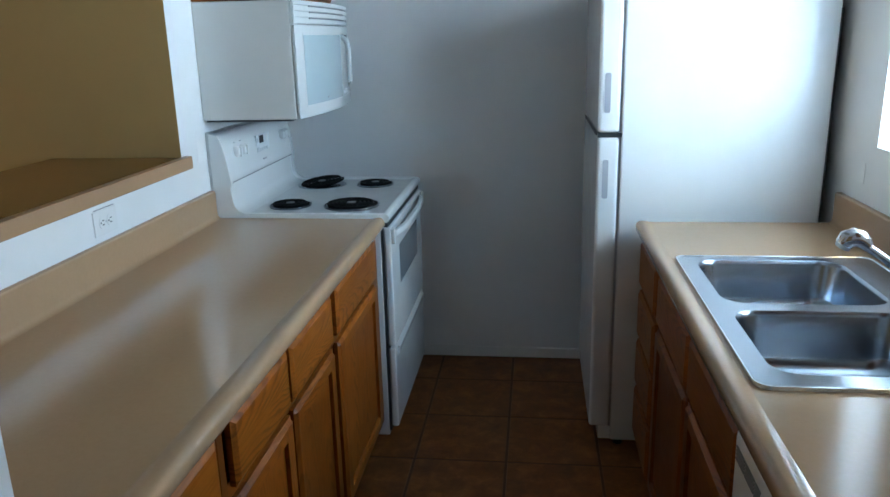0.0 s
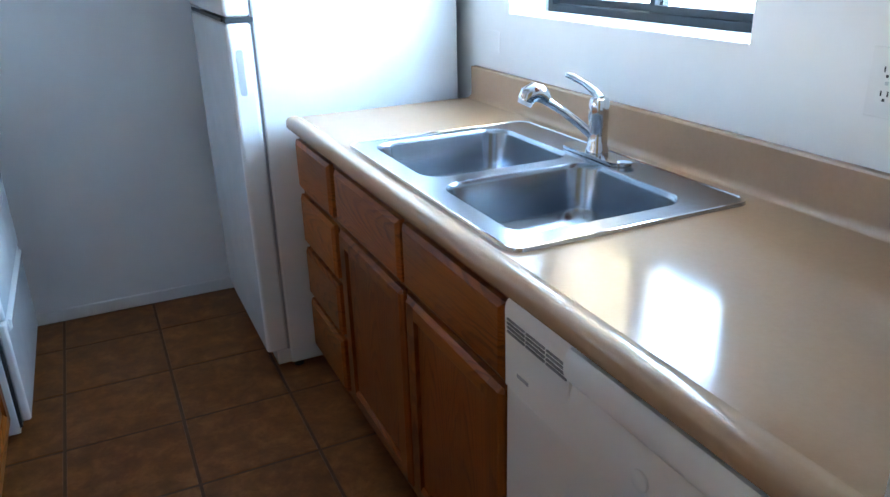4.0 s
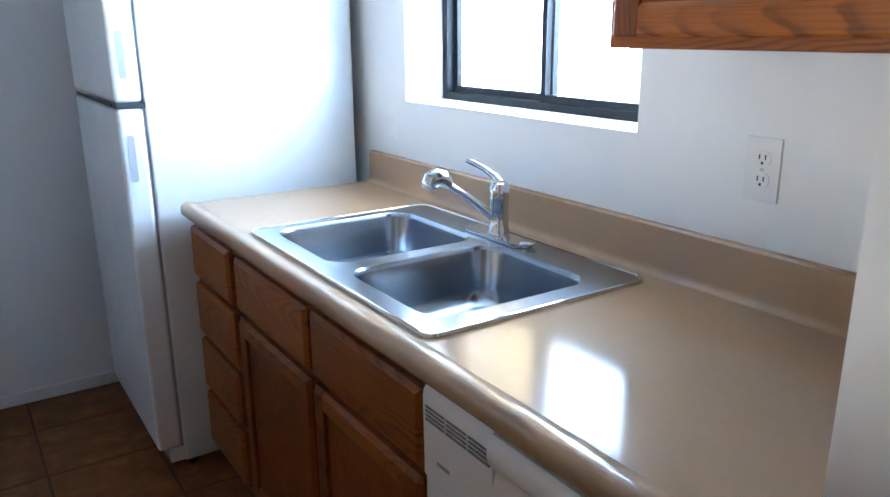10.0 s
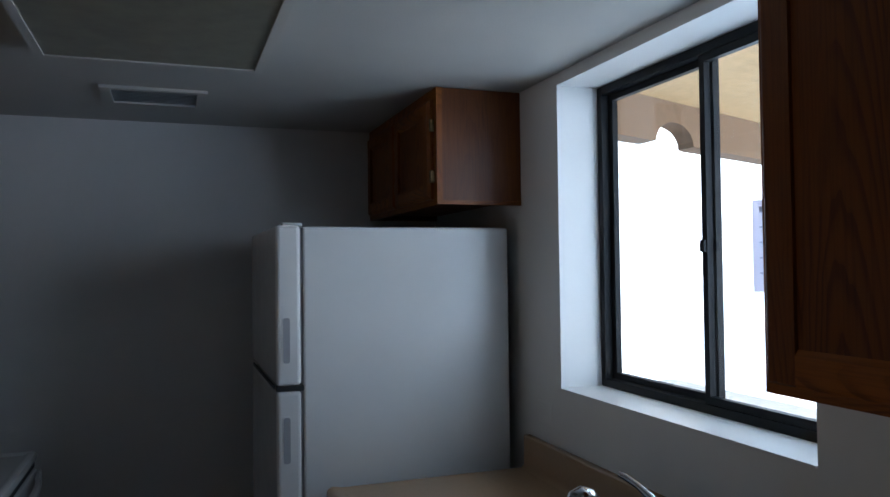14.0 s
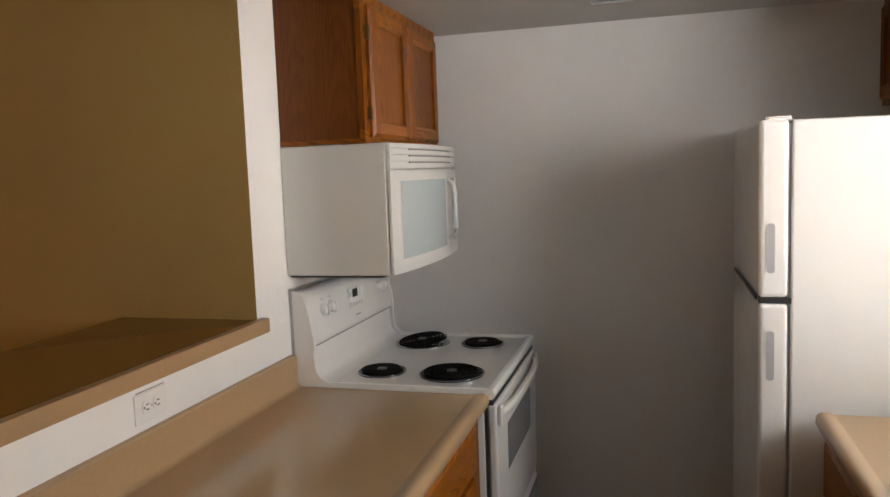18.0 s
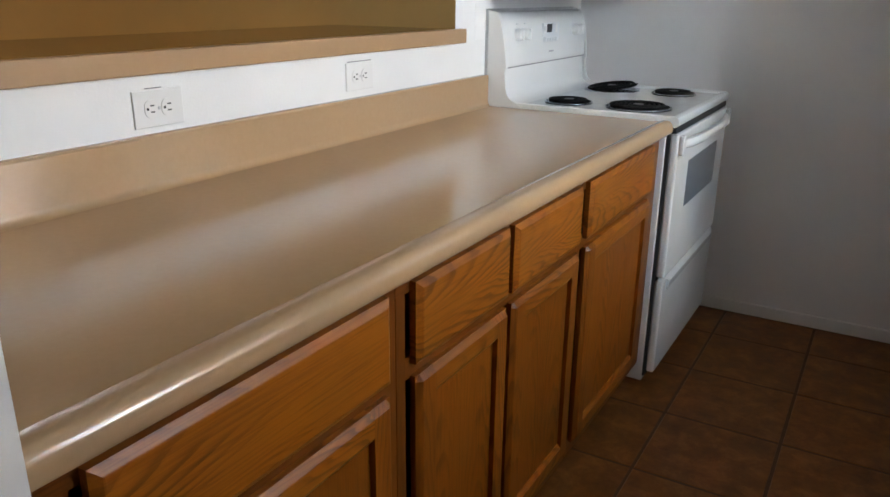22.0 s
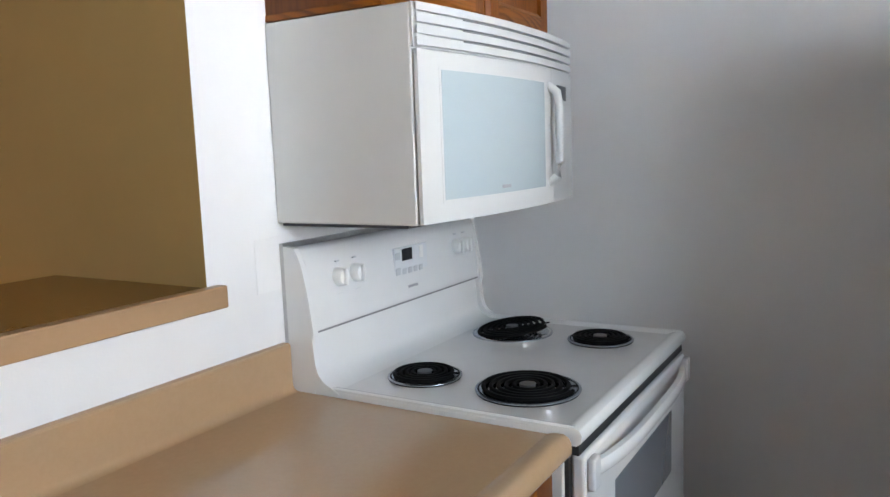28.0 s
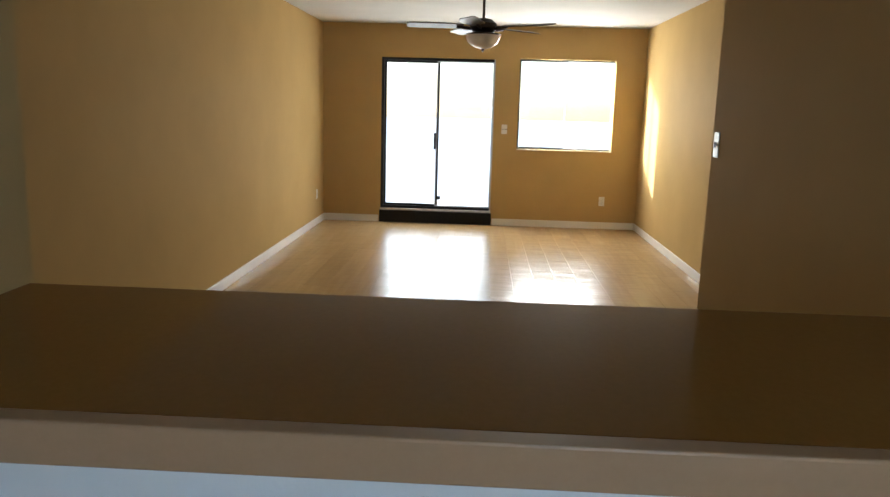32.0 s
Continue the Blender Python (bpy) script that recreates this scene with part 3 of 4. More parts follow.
def drawer_front(parent, xf, s, y0, y1, z0, z1, rim=0.013):
    """A slab front whose edge is routed to a wide bevel all round."""
    loops = []
    for x, inset in ((xf - s * 0.019, 0.0), (xf - s * 0.0075, 0.0), (xf - s * 0.0062, 0.0022), (xf - s * 0.0005, rim - 0.002), (xf, rim)):
        loops.append([(x, y0 + inset, z0 + inset), (x, y1 - inset, z0 + inset), (x, y1 - inset, z1 - inset), (x, y0 + inset, z1 - inset)])
    bm = loft(loops)
    bm.verts.ensure_lookup_table()
    bm.faces.new([bm.verts[i] for i in range(4)])
    return part("drawer_front", bm, OAK_H, parent)


def base_cabinet(name, label, s, xw, xface, y0, y1, columns):
    """A base unit against the wall at xw whose face frame lies at xface; columns of (y0, y1, [(kind, z0, z1)])."""
    xi = xface - s * 0.019
    c = thing(name, ((xw + xface) / 2, (y0 + y1) / 2, 0), label, "cabinet", "base cabinets")
    xa, xb = sorted((xw + s * 0.012, xi))
    xr = (xa, xa + 0.012) if s > 0 else (xb - 0.012, xb)
    part("side_panel", box((xa, xb), (y0, y0 + 0.014), (0.1, 0.868)), OAK_DARK, c)
    part("side_panel", box((xa, xb), (y1 - 0.014, y1), (0.1, 0.868)), OAK_DARK, c)
    part("bottom_panel", box((xa, xb), (y0 + 0.014, y1 - 0.014), (0.1, 0.114)), OAK_DARK, c)
    part("back_panel", box(xr, (y0 + 0.014, y1 - 0.014), (0.114, 0.868)), OAK_DARK, c)
    ka, kb = sorted((xw + s * 0.02, xi - s * 0.055))
    part("toe_kick", box((ka, kb), (y0, y1), (0, 0.1)), OAK_DARK, c, "dark recessed toe kick")
    fx = tuple(sorted((xi, xface)))
    part("face_rail", box(fx, (y0, y1), (0.835, 0.870)), OAK_FRAME_H, c)
    part("face_rail", box(fx, (y0, y1), (0.1, 0.150)), OAK_FRAME_H, c)
    edges = [y0] + [v for col in columns for v in (col[0] - 0.013, col[1] - 0.012)] + [y1]
    for a, b in zip(edges[0::2], edges[1::2]):
        # stiles take the dark carcass oak for the shade between the fronts
        part("face_stile", box(fx, (a, b), (0.150, 0.835)), OAK_DARK, c)
    for a, b, rows in columns:
        for kind, z0, z1 in rows:
            if kind == "door":
                panel_door(c, xface + s * 0.0195, s, a, b, z0, z1)
            else:
                drawer_front(c, xface + s * 0.0195, s, a, b, z0, z1)
            if z0 > 0.3:
                part("face_rail", box(fx, (a - 0.013, b - 0.012), (z0 - 0.026, z0 + 0.012)), OAK_FRAME_H, c)
    return c


ROWS2 = [("drawer", 0.712, 0.853), ("door", 0.142, 0.690)]
FL = -0.5245
base_cabinet("base_cabinet", "honey oak base cabinet with one wide drawer over a door", 1, KL, FL, 0.442, 1.060, [(0.537, 1.028, ROWS2)])
base_cabinet("base_cabinet", "honey oak base cabinet with two drawers over two doors", 1, KL, FL, 1.062, 1.842, [(1.100, 1.430, ROWS2), (1.452, 1.815, ROWS2)])
base_cabinet("base_cabinet", "honey oak base cabinet beside the white range", 1, KL, FL, 1.844, 2.495, [(1.866, 2.400, ROWS2)])
FR = 0.4345
base_cabinet("drawer_cabinet", "honey oak cabinet with a bank of four drawers", -1, KR, FR, 2.082, 2.466,
             [(2.116, 2.455, [("drawer", 0.690, 0.845), ("drawer", 0.505, 0.668), ("drawer", 0.322, 0.485), ("drawer", 0.125, 0.302)])])
base_cabinet("sink_cabinet", "honey oak sink cabinet with two doors and false drawer fronts", -1, KR, FR, 1.138, 2.080,
             [(1.150, 1.590, [("drawer", 0.695, 0.843), ("door", 0.135, 0.676)]), (1.610, 2.066, [("drawer", 0.695, 0.843), ("door", 0.135, 0.676)])])


def upper_cabinet(label, s, xw, xface, y0, y1, z0, z1, doors, sunk=0.0105, veneer=None, hinge=None):
    xi = xface - s * 0.019
    c = thing("wall_cabinet", ((xw + xface) / 2, (y0 + y1) / 2, z0), label, "cabinet", "wall cabinets")
    xa, xb = sorted((xw + s * 0.001, xi))
    near = part("side_panel", box((xa, xb), (y0 + 0.003, y0 + 0.016), (z0 + 0.014, z1)), OAK_DARK, c)
    # proud bottom lip in paler oak: the light it catches is in the colour
    part("edge_strip", box((xa, xb), (y0 + 0.0005, y0 + 0.016), (z0, z0 + 0.0138), 0.001), OAK_X, near)
    part("side_panel", box((xa, xb), (y1 - 0.016, y1), (z0, z1)), OAK_DARK, c)
    part("bottom_panel", box((xa, xb), (y0 + 0.016, y1 - 0.016), (z0 + 0.02, z0 + 0.036)), OAK_DARK, c)
    part("top_panel", box((xa, xb), (y0 + 0.016, y1 - 0.016), (z1 - 0.016, z1)), OAK_DARK, c)
    fx = tuple(sorted((xi, xface)))
    part("face_rail", box(fx, (y0, y1), (z0, z0 + 0.04)), OAK_H, c)
    part("face_rail", box(fx, (y0, y1), (z1 - 0.055, z1)), OAK_H, c)
    part("face_stile", box(fx, (y0, y0 + 0.04), (z0 + 0.04, z1 - 0.055)), OAK_V, c)
    part("face_stile", box(fx, (y1 - 0.04, y1), (z0 + 0.04, z1 - 0.055)), OAK_V, c)
    for a, b in doors:
        d = panel_door(c, xface + s * 0.0195, s, a, b, z0 + 0.018, z1 - 0.035, sunk=sunk, veneer=veneer, lip=0.003 if veneer else 0.011)
        for z in (z0 + 0.09, z1 - 0.12):
            part("hinge", box(tuple(sorted((xface, xface + s * 0.016))), (a - 0.012, a - 0.001), (z - 0.02, z + 0.02), 0.002), hinge or BRASS, d, "small dull brass hinge")
    return c


upper_cabinet("honey oak wall cabinet with two doors above the microwave", 1, KL, -0.848, 2.505, 3.285, 1.676, KC - 0.002, [(2.540, 2.890), (2.900, 3.250)])
upper_cabinet("oak wall cabinet hung above the refrigerator", -1, KR, 0.765, 2.500, 3.360, 1.755, KC - 0.002, [(2.530, 2.925), (2.935, 3.330)])
upper_cabinet("oak wall cabinet beside the kitchen window, backlit shade in its panel colour", -1, KR, 0.775, 0.4905, 1.118, 1.372, KC - 0.002, [(0.545, 1.096)], 0.006, OAK_PANEL)


# ---------------------------------------------------------------- electric range
rng = thing("electric_range", (-0.80, 2.895, 0), "white freestanding electric range with four black coil burners", "stove")
RY0, RY1 = 2.503, 3.258
part("body", box((-1.10, -0.5072), (RY0 + 0.003, RY1 - 0.003), (0.03, 0.893), 0.004), ENAMEL, rng)
part("plinth", box((-1.06, -0.60), (RY0 + 0.02, RY1 - 0.02), (0.0, 0.03)), SHADOW_GAP, rng)
# cooktop with a raised rim
rim = [(-1.06, 0.893), (-0.482, 0.893), (-0.474, 0.899), (-0.472, 0.912), (-0.477, 0.922), (-0.487, 0.926), (-0.50, 0.924), (-0.513, 0.918), (-1.06, 0.918)]
bm = add_extrude(bmesh.new(), rim, 1, RY0, RY1)
add_extrude(bm, [(RY0 + 0.001, 0.916), (RY0 + 0.001, 0.924), (RY0 + 0.006, 0.927), (RY0 + 0.014, 0.925), (RY0 + 0.022, 0.917)], 0, -1.06, -0.487)
add_extrude(bm, [(RY1 - 0.001, 0.916), (RY1 - 0.001, 0.924), (RY1 - 0.006, 0.927), (RY1 - 0.014, 0.925), (RY1 - 0.022, 0.917)], 0, -1.06, -0.487)
part("cooktop", bm, ENAMEL, rng, smooth=True)
# backguard: a set-back riser and a rounded, tilted control panel
riser = [(-1.12, 0.905), (-1.003, 0.9175), (-1.030, 0.920), (-1.050, 0.928), (-1.062, 0.942), (-1.067, 0.960), (-1.072, 1.035), (-1.12, 1.035)]
part("riser", add_extrude(bmesh.new(), riser, 1, RY0 + 0.014, RY1 - 0.014), ENAMEL, rng, smooth=True)
SLIM = 0.62
panel = [(-1.123, 1.032), (-1.032, 1.032), (-1.026, 1.040), (-1.027, 1.055), (-1.038, 1.13), (-1.052, 1.185), (-1.066, 1.206), (-1.085, 1.214), (-1.123, 1.214)]
part("control_panel", add_extrude(bmesh.new(), [(-1.123 + (u + 1.123) * SLIM, v_) for u, v_ in panel], 1, RY0 + 0.012, RY1 - 0.012), ENAMEL, rng, smooth=True)
cap = [(-1.124, 0.890), (-1.062, 0.890), (-1.060, 0.914), (-0.995, 0.914), (-1.016, 0.926), (-1.036, 0.936), (-1.048, 0.950), (-1.054, 0.968), (-1.060, 1.022), (-1.056, 1.030), (-1.055, 1.042), (-1.060, 1.085), (-1.068, 1.135), (-1.077, 1.175), (-1.086, 1.200), (-1.096, 1.214), (-1.124, 1.219)]
for a, b in ((RY0 - 0.0015, RY0 + 0.014), (RY1 - 0.014, RY1 + 0.0015)):
    part("end_cap", add_extrude(bmesh.new(), cap, 1, a, b), ENAMEL, rng, smooth=True)
part("panel_seam", box((-1.076, -1.0625), (RY0 + 0.0145, RY1 - 0.0145), (1.0335, 1.0375)), LOUVRE_GAP, rng)
part("rear_flashing", boxes(((-1.1355, -1.126), (RY0 + 0.0, RY1), (0.90, 1.224))), FOIL, rng, "dull grey metal back edge")


def panel_x(z):
    return -1.0628 - max(0.0, (z - 1.05)) * 0.100


for y in (2.614, 2.676, 3.134, 3.182):
    z = 1.140
    x = panel_x(z)
    k = part("knob", turned([(0.021, -0.004), (0.021, 0.006), (0.0195, 0.014), (0.016, 0.019), (0.004, 0.021)], (x, y, z), 20, 0), PLASTIC, rng, smooth=True)
    part("grip", box((x + 0.012, x + 0.027), (y - 0.005, y + 0.005), (z - 0.019, z + 0.019), 0.004), PLASTIC, k)
    part("print", box((x - 0.0015, x + 0.0040), (y - 0.012, y + 0.012), (z - 0.041, z - 0.037)), GREY_PLASTIC, k)
    part("print", box((x - 0.0035, x + 0.0006), (y - 0.006, y + 0.006), (z + 0.033, z + 0.036)), GREY_PLASTIC, k)
x = panel_x(1.135)
part("keypad", box((x - 0.006, x + 0.0030), (2.830, 2.979), (1.088, 1.172), 0.001), KEYPAD, rng, "pale grey keypad overlay")
part("display", box((x - 0.004, x + 0.0042), (2.861, 2.906), (1.138, 1.168)), LCD, rng, "small black clock display")
part("indicator", box((x - 0.004, x + 0.0042), (2.941, 2.958), (1.136, 1.168)), PLASTIC, rng)
for i in range(2):
    part("key", box((x - 0.004, x + 0.0045), (2.832, 2.852), (1.143 - 0.038 * i, 1.161 - 0.038 * i), 0.001), GREY_PLASTIC, rng)
for i in range(4):
    part("key", box((x - 0.004, x + 0.0045), (2.862 + 0.025 * i, 2.879 + 0.025 * i), (1.104, 1.118), 0.001), GREY_PLASTIC, rng)
part("maker_mark", box((x - 0.004, panel_x(1.070) + 0.0015), (2.880, 2.922), (1.068, 1.074)), PRINT, rng)


def burner(x, y, r, turns, tilt, bowl=None):
    g = part("burner", turned([(r + 0.012, 0.001), (r + 0.013, 0.006), (r + 0.006, 0.0075), (r, 0.004), (r * 0.6, 0.002), (0.01, 0.0015)], (x, y, 0.9175), 36), bowl or DRIP, rng, smooth=True)
    part("trim_ring", turned([(r + 0.0125, 0.005), (r + 0.0138, 0.0035), (r + 0.0136, 0.0060), (r + 0.0125, 0.0066)], (x, y, 0.9178), 36), STEEL, g, smooth=True)

    def lift(px, py):
        return tilt * (r * 0.75 + px * 0.8 + py * 0.6)

    pts = []
    n = 26 * turns
    for i in range(n + 1):
        f = i / n
        a = 2 * math.pi * turns * f
        rad = 0.020 + (r - 0.017) * f
        px, py = rad * math.cos(a), rad * math.sin(a)
        pts.append((x + px, y + py, 0.9290 + lift(px, py)))
    part("coil", tube(pts, 0.0048, 6), COIL, g, smooth=True)
    part("hub", turned([(0.017, 0.0), (0.017, 0.006), (0.004, 0.007)], (x, y, 0.9265 + lift(0, 0)), 16), HUB, g, "dull steel centre of the coil", smooth=True)
    for k in range(3):
        a = 2 * math.pi * k / 3 + 0.5
        part("support", tube([(x + q * math.cos(a), y + q * math.sin(a), 0.9245 + lift(q * math.cos(a), q * math.sin(a))) for q in (0.02, r + 0.006)], 0.0022, 6), COIL, g)
    return g


burner(-0.893, 2.672, 0.068, 4, 0.0)
burner(-0.652, 2.680, 0.094, 5, 0.0)
burner(-0.882, 3.092, 0.092, 5, 0.13, CHROME)
burner(-0.648, 3.112, 0.068, 4, 0.0)
# oven door, handle and drawer
door = part("oven_door", box((-0.499, -0.4705), (RY0 + 0.014, RY1 - 0.014), (0.402, 0.872), 0.008, 3), ENAMEL, rng)
part("door_window", box((-0.473, -0.4690), (2.675, 3.105), (0.610, 0.765), 0.001), OVEN_GLASS, door, "grey tinted oven window")
rows_ = []
for i in range(21):
    u = -1 + i / 10
    y = (RY0 + RY1) / 2 + u * 0.330
    x = -0.468 + 0.026 * (1 - abs(u) ** 3.5)
    rows_.append([(x + p, y, 0.836 + q) for p, q in ((-0.008, -0.014), (0.004, -0.014), (0.009, -0.008), (0.009, 0.008), (0.004, 0.014), (-0.008, 0.014))])
bm = loft(rows_)
bm.verts.ensure_lookup_table()
bm.faces.new([bm.verts[i] for i in range(6)])
h_ = part("handle", bm, ENAMEL, door, "white bowed door handle", smooth=True)
for y in (RY0 + 0.035, RY1 - 0.035):
    part("bracket", box((-0.4710, -0.4555), (y - 0.017, y + 0.017), (0.806, 0.866), 0.005, 3), ENAMEL, h_)
# black strip set where the gap over the door holds only shade
part("vent_gap_shade", box((-0.499, -0.480), (RY0 + 0.006, RY1 - 0.006), (0.874, 0.8925)), SLOT, rng, "dark strip for the shaded vent gap above the oven door")
dr = part("storage_drawer", box((-0.499, -0.4720), (RY0 + 0.014, RY1 - 0.014), (0.062, 0.392), 0.008, 3), ENAMEL, rng)
part("finger_pull", add_extrude(bmesh.new(), [(-0.473, 0.35), (-0.464, 0.36), (-0.462, 0.384), (-0.473, 0.390)], 1, RY0 + 0.06, RY1 - 0.06), ENAMEL, dr, smooth=True)
# black box fills the open door gap with its shade
part("door_gap_shade", box((-0.5070, -0.4990), (RY0 + 0.006, RY1 - 0.006), (0.05, 0.890)), SLOT, rng, "black strip for the shaded gap round the oven door")

# ---------------------------------------------------------------- microwave
mw = thing("microwave_oven", (-0.95, 2.885, 1.268), "white over-the-range microwave with pale screened window", "microwave")
MY0, MY1, MZ0, MZ1 = 2.502, 3.262, 1.268, 1.674
part("body", box((-1.136, -0.787), (MY0, MY1), (MZ0, MZ1), 0.004), MW_WHITE, mw)
# dark plate added for the shade under the microwave
part("underside_shade", box((-1.125, -0.81), (MY0 + 0.006, MY1 - 0.006), (MZ0 - 0.006, MZ0 + 0.002)), SHADOW_GAP, mw)


def bow(y):
    u = (y - (MY0 + MY1) / 2) / ((MY1 - MY0) / 2)
    return -0.742 - 0.032 * u * u


def bowed_slab(y0, y1, z0, z1, back, proud=0.0, n=12):
    """A slab whose front follows the microwave's bowed front."""
    ys = [y0 + (y1 - y0) * i / n for i in range(n + 1)]
    outline = [(back, y0)] + [(bow(y) + proud, y) for y in ys] + [(back, y1)]
    return add_extrude(bmesh.new(), outline, 2, z0, z1)


d = part("door", bowed_slab(MY0 + 0.001, 3.066, MZ0 + 0.002, 1.590, -0.782), MW_WHITE, mw, smooth=True)
part("window", bowed_slab(2.568, 3.012, 1.312, 1.556, -0.775, 0.0012), MW_GLASS, d, "pale grey-green screened door glass", smooth=True)
part("window_border", bowed_slab(2.562, 3.018, 1.306, 1.562, -0.775, 0.0006), MW_WHITE, d, smooth=True)
part("maker_mark", bowed_slab(2.775, 2.812, 1.322, 1.329, -0.77, 0.002), PRINT, d)
hx = bow(3.048)
part("handle", tube([(hx - 0.004, 3.048, 1.553), (hx + 0.020, 3.048, 1.535), (hx + 0.027, 3.048, 1.50), (hx + 0.027, 3.048, 1.37), (hx + 0.020, 3.048, 1.335), (hx - 0.004, 3.048, 1.318)], 0.0105, 10), MW_WHITE, d, "white upright door handle", smooth=True)
c = part("control_panel", bowed_slab(3.068, MY1 - 0.001, MZ0 + 0.002, 1.590, -0.782), MW_WHITE, mw, smooth=True)
part("display", bowed_slab(3.110, 3.195, 1.520, 1.556, -0.775, 0.0012), LCD, c, "dark display corner")
for i in range(5):
    for j in range(3):
        part("key", bowed_slab(3.095 + 0.045 * j, 3.130 + 0.045 * j, 1.315 + 0.038 * i, 1.340 + 0.038 * i, -0.775, 0.0006, 3), MW_WHITE, c)
v = part("vent_grille", bowed_slab(MY0 + 0.001, MY1 - 0.001, 1.594, MZ1, -0.782, -0.012), MW_WHITE, mw, smooth=True)
for i in range(4):
    z = 1.597 + 0.0205 * i
    part("louvre", bowed_slab(MY0 + 0.003, MY1 - 0.003, z, z + 0.0145, -0.775, 0.0), MW_WHITE, v, smooth=True)
    if i < 3:
        part("slot", bowed_slab(MY0 + 0.16, MY1 - 0.06, z + 0.0150, z + 0.0200, -0.775, -0.009), LOUVRE_GAP, v)

# ---------------------------------------------------------------- refrigerator
fr = thing("refrigerator", (0.64, 2.88, 0), "white top-freezer refrigerator with recessed edge handles", "refrigerator")
FY0, FY1 = 2.524, 3.236
part("cabinet", box((0.345, 1.018), (FY0, FY1), (0.035, 1.682), 0.006), ENAMEL, fr)
part("gasket", boxes(((0.337, 0.346), (FY0 + 0.009, FY1 - 0.009), (0.09, 1.675))), GASKET, fr, "grey vinyl door gasket")
part("kick_grille", box((0.30, 0.347), (FY0 + 0.01, FY1 - 0.01), (0.035, 0.088), 0.003), ENAMEL, fr)
# dark sheet stands for the shade between cabinet and wall
part("rear_gap_shade", box((1.018, 1.044), (FY0 + 0.06, FY1 - 0.06), (0.10, 1.60)), SHADOW_GAP, fr, "dark sheet for the shade in the gap behind the cabinet")
for name, z0, z1, hz in (("door", 0.092, 1.192, (0.976, 1.120)), ("freezer_door", 1.208, 1.686, (1.272, 1.414))):
    dd = part(name, box((0.264, 0.338), (FY0 - 0.001, FY1), (z0, z1), 0.012, 3), ENAMEL, fr)
    loop = rounded(0.2815, 0.3065, hz[0], hz[1], 0.0095, 5)
    part("handle_rim", add_extrude(bmesh.new(), loop, 1, FY0 - 0.0025, FY0 + 0.004), ENAMEL, dd)
    inner = rounded(0.284, 0.304, hz[0] + 0.004, hz[1] - 0.004, 0.007, 5)
    # flat plate; the shade of the recessed pocket is in its grey
    part("handle_pocket", add_extrude(bmesh.new(), inner, 1, FY0 - 0.0032, FY0 + 0.003), HANDLE_GREY, dd, "flat grey plate, shade of the handle recess in its colour")
part("hinge_cap", box((0.285, 0.345), (FY0 + 0.01, FY0 + 0.05), (1.683, 1.694), 0.003), PLASTIC, fr)
part("middle_hinge", box((0.266, 0.350), (FY0 + 0.002, FY0 + 0.03), (1.1925, 1.2075)), SLOT, fr, "black centre hinge")
# dark strip fills the gap between the two doors
part("door_gap_strip", box((0.262, 0.266), (FY0 + 0.05, FY1 - 0.05), (1.1945, 1.2055)), SHADOW_GAP, fr)
for y in (FY0 + 0.05, FY1 - 0.05):
    part("foot", turned([(0.018, 0.0), (0.018, 0.03), (0.012, 0.036)], (0.38, y, 0), 12), SLOT, fr)
    part("foot", turned([(0.018, 0.0), (0.018, 0.03), (0.012, 0.036)], (0.95, y, 0), 12), SLOT, fr)

# ---------------------------------------------------------------- dishwasher
dw = thing("dishwasher", (0.72, 0.82, 0), "white built-in dishwasher with a round dial", "dishwasher")
WYA, WYB = 0.495, 1.134
part("tub", box((0.45, 1.03), (WYA, WYB), (0.10, 0.868)), SHADOW_GAP, dw)
part("toe_panel", box((0.475, 0.49), (WYA + 0.004, WYB - 0.004), (0.0, 0.10)), SHADOW_GAP, dw, "dark recessed toe panel")
part("door_panel", box((0.416, 0.450), (WYA + 0.006, WYB - 0.003), (0.108, 0.7003), 0.002, 2), BISQUE, dw)
LIP = [(0.408, 0.812), (0.4035, 0.818), (0.401, 0.828), (0.401, 0.842), (0.404, 0.854), (0.411, 0.862), (0.45, 0.862)]
FLAT = [(0.45, 0.7008), (0.4150, 0.7008), (0.4130, 0.703), (0.4125, 0.775)]
con = part("console", add_extrude(bmesh.new(), FLAT + [(0.4150, 0.788), (0.4185, 0.800), (0.4165, 0.808)] + LIP, 1, WYA + 0.012, 0.948), BISQUE, dw, smooth=True)
part("console_end", add_extrude(bmesh.new(), FLAT + [(0.4115, 0.842), (0.4130, 0.854), (0.419, 0.862), (0.45, 0.862)], 1, 0.948, WYB - 0.003), BISQUE, con, smooth=True)
part("console_cheek", add_extrude(bmesh.new(), FLAT + [(0.4105, 0.800)] + LIP[1:], 1, WYA + 0.006, WYA + 0.012), BISQUE, con, smooth=True)
for i in range(4):
    for j in range(3):
        part("vent_slot", box((0.4095, 0.4130), (0.953 + 0.058 * j, 1.006 + 0.058 * j), (0.8055 + 0.0075 * i, 0.8088 + 0.0075 * i)), VENT_DARK, con)
part("maker_mark", box((0.4115, 0.4130), (1.058, 1.092), (0.737, 0.743)), PRINT, con)
part("latch", turned([(0.016, 0.002), (0.015, -0.004), (0.011, -0.007), (0.003, -0.008)], (0.413, 0.785, 0.752), 18, 0), BISQUE, con, "small round latch button", smooth=True)
dial = part("dial", turned([(0.025, 0.0), (0.025, -0.008), (0.022, -0.012), (0.004, -0.012)], (0.412, 0.600, 0.755), 28, 0), PLASTIC, con, "round white cycle dial", smooth=True)
part("dial_ring", turned([(0.031, 0.001), (0.031, -0.002), (0.026, -0.0025)], (0.412, 0.600, 0.755), 28, 0), PLASTIC, con, smooth=True)
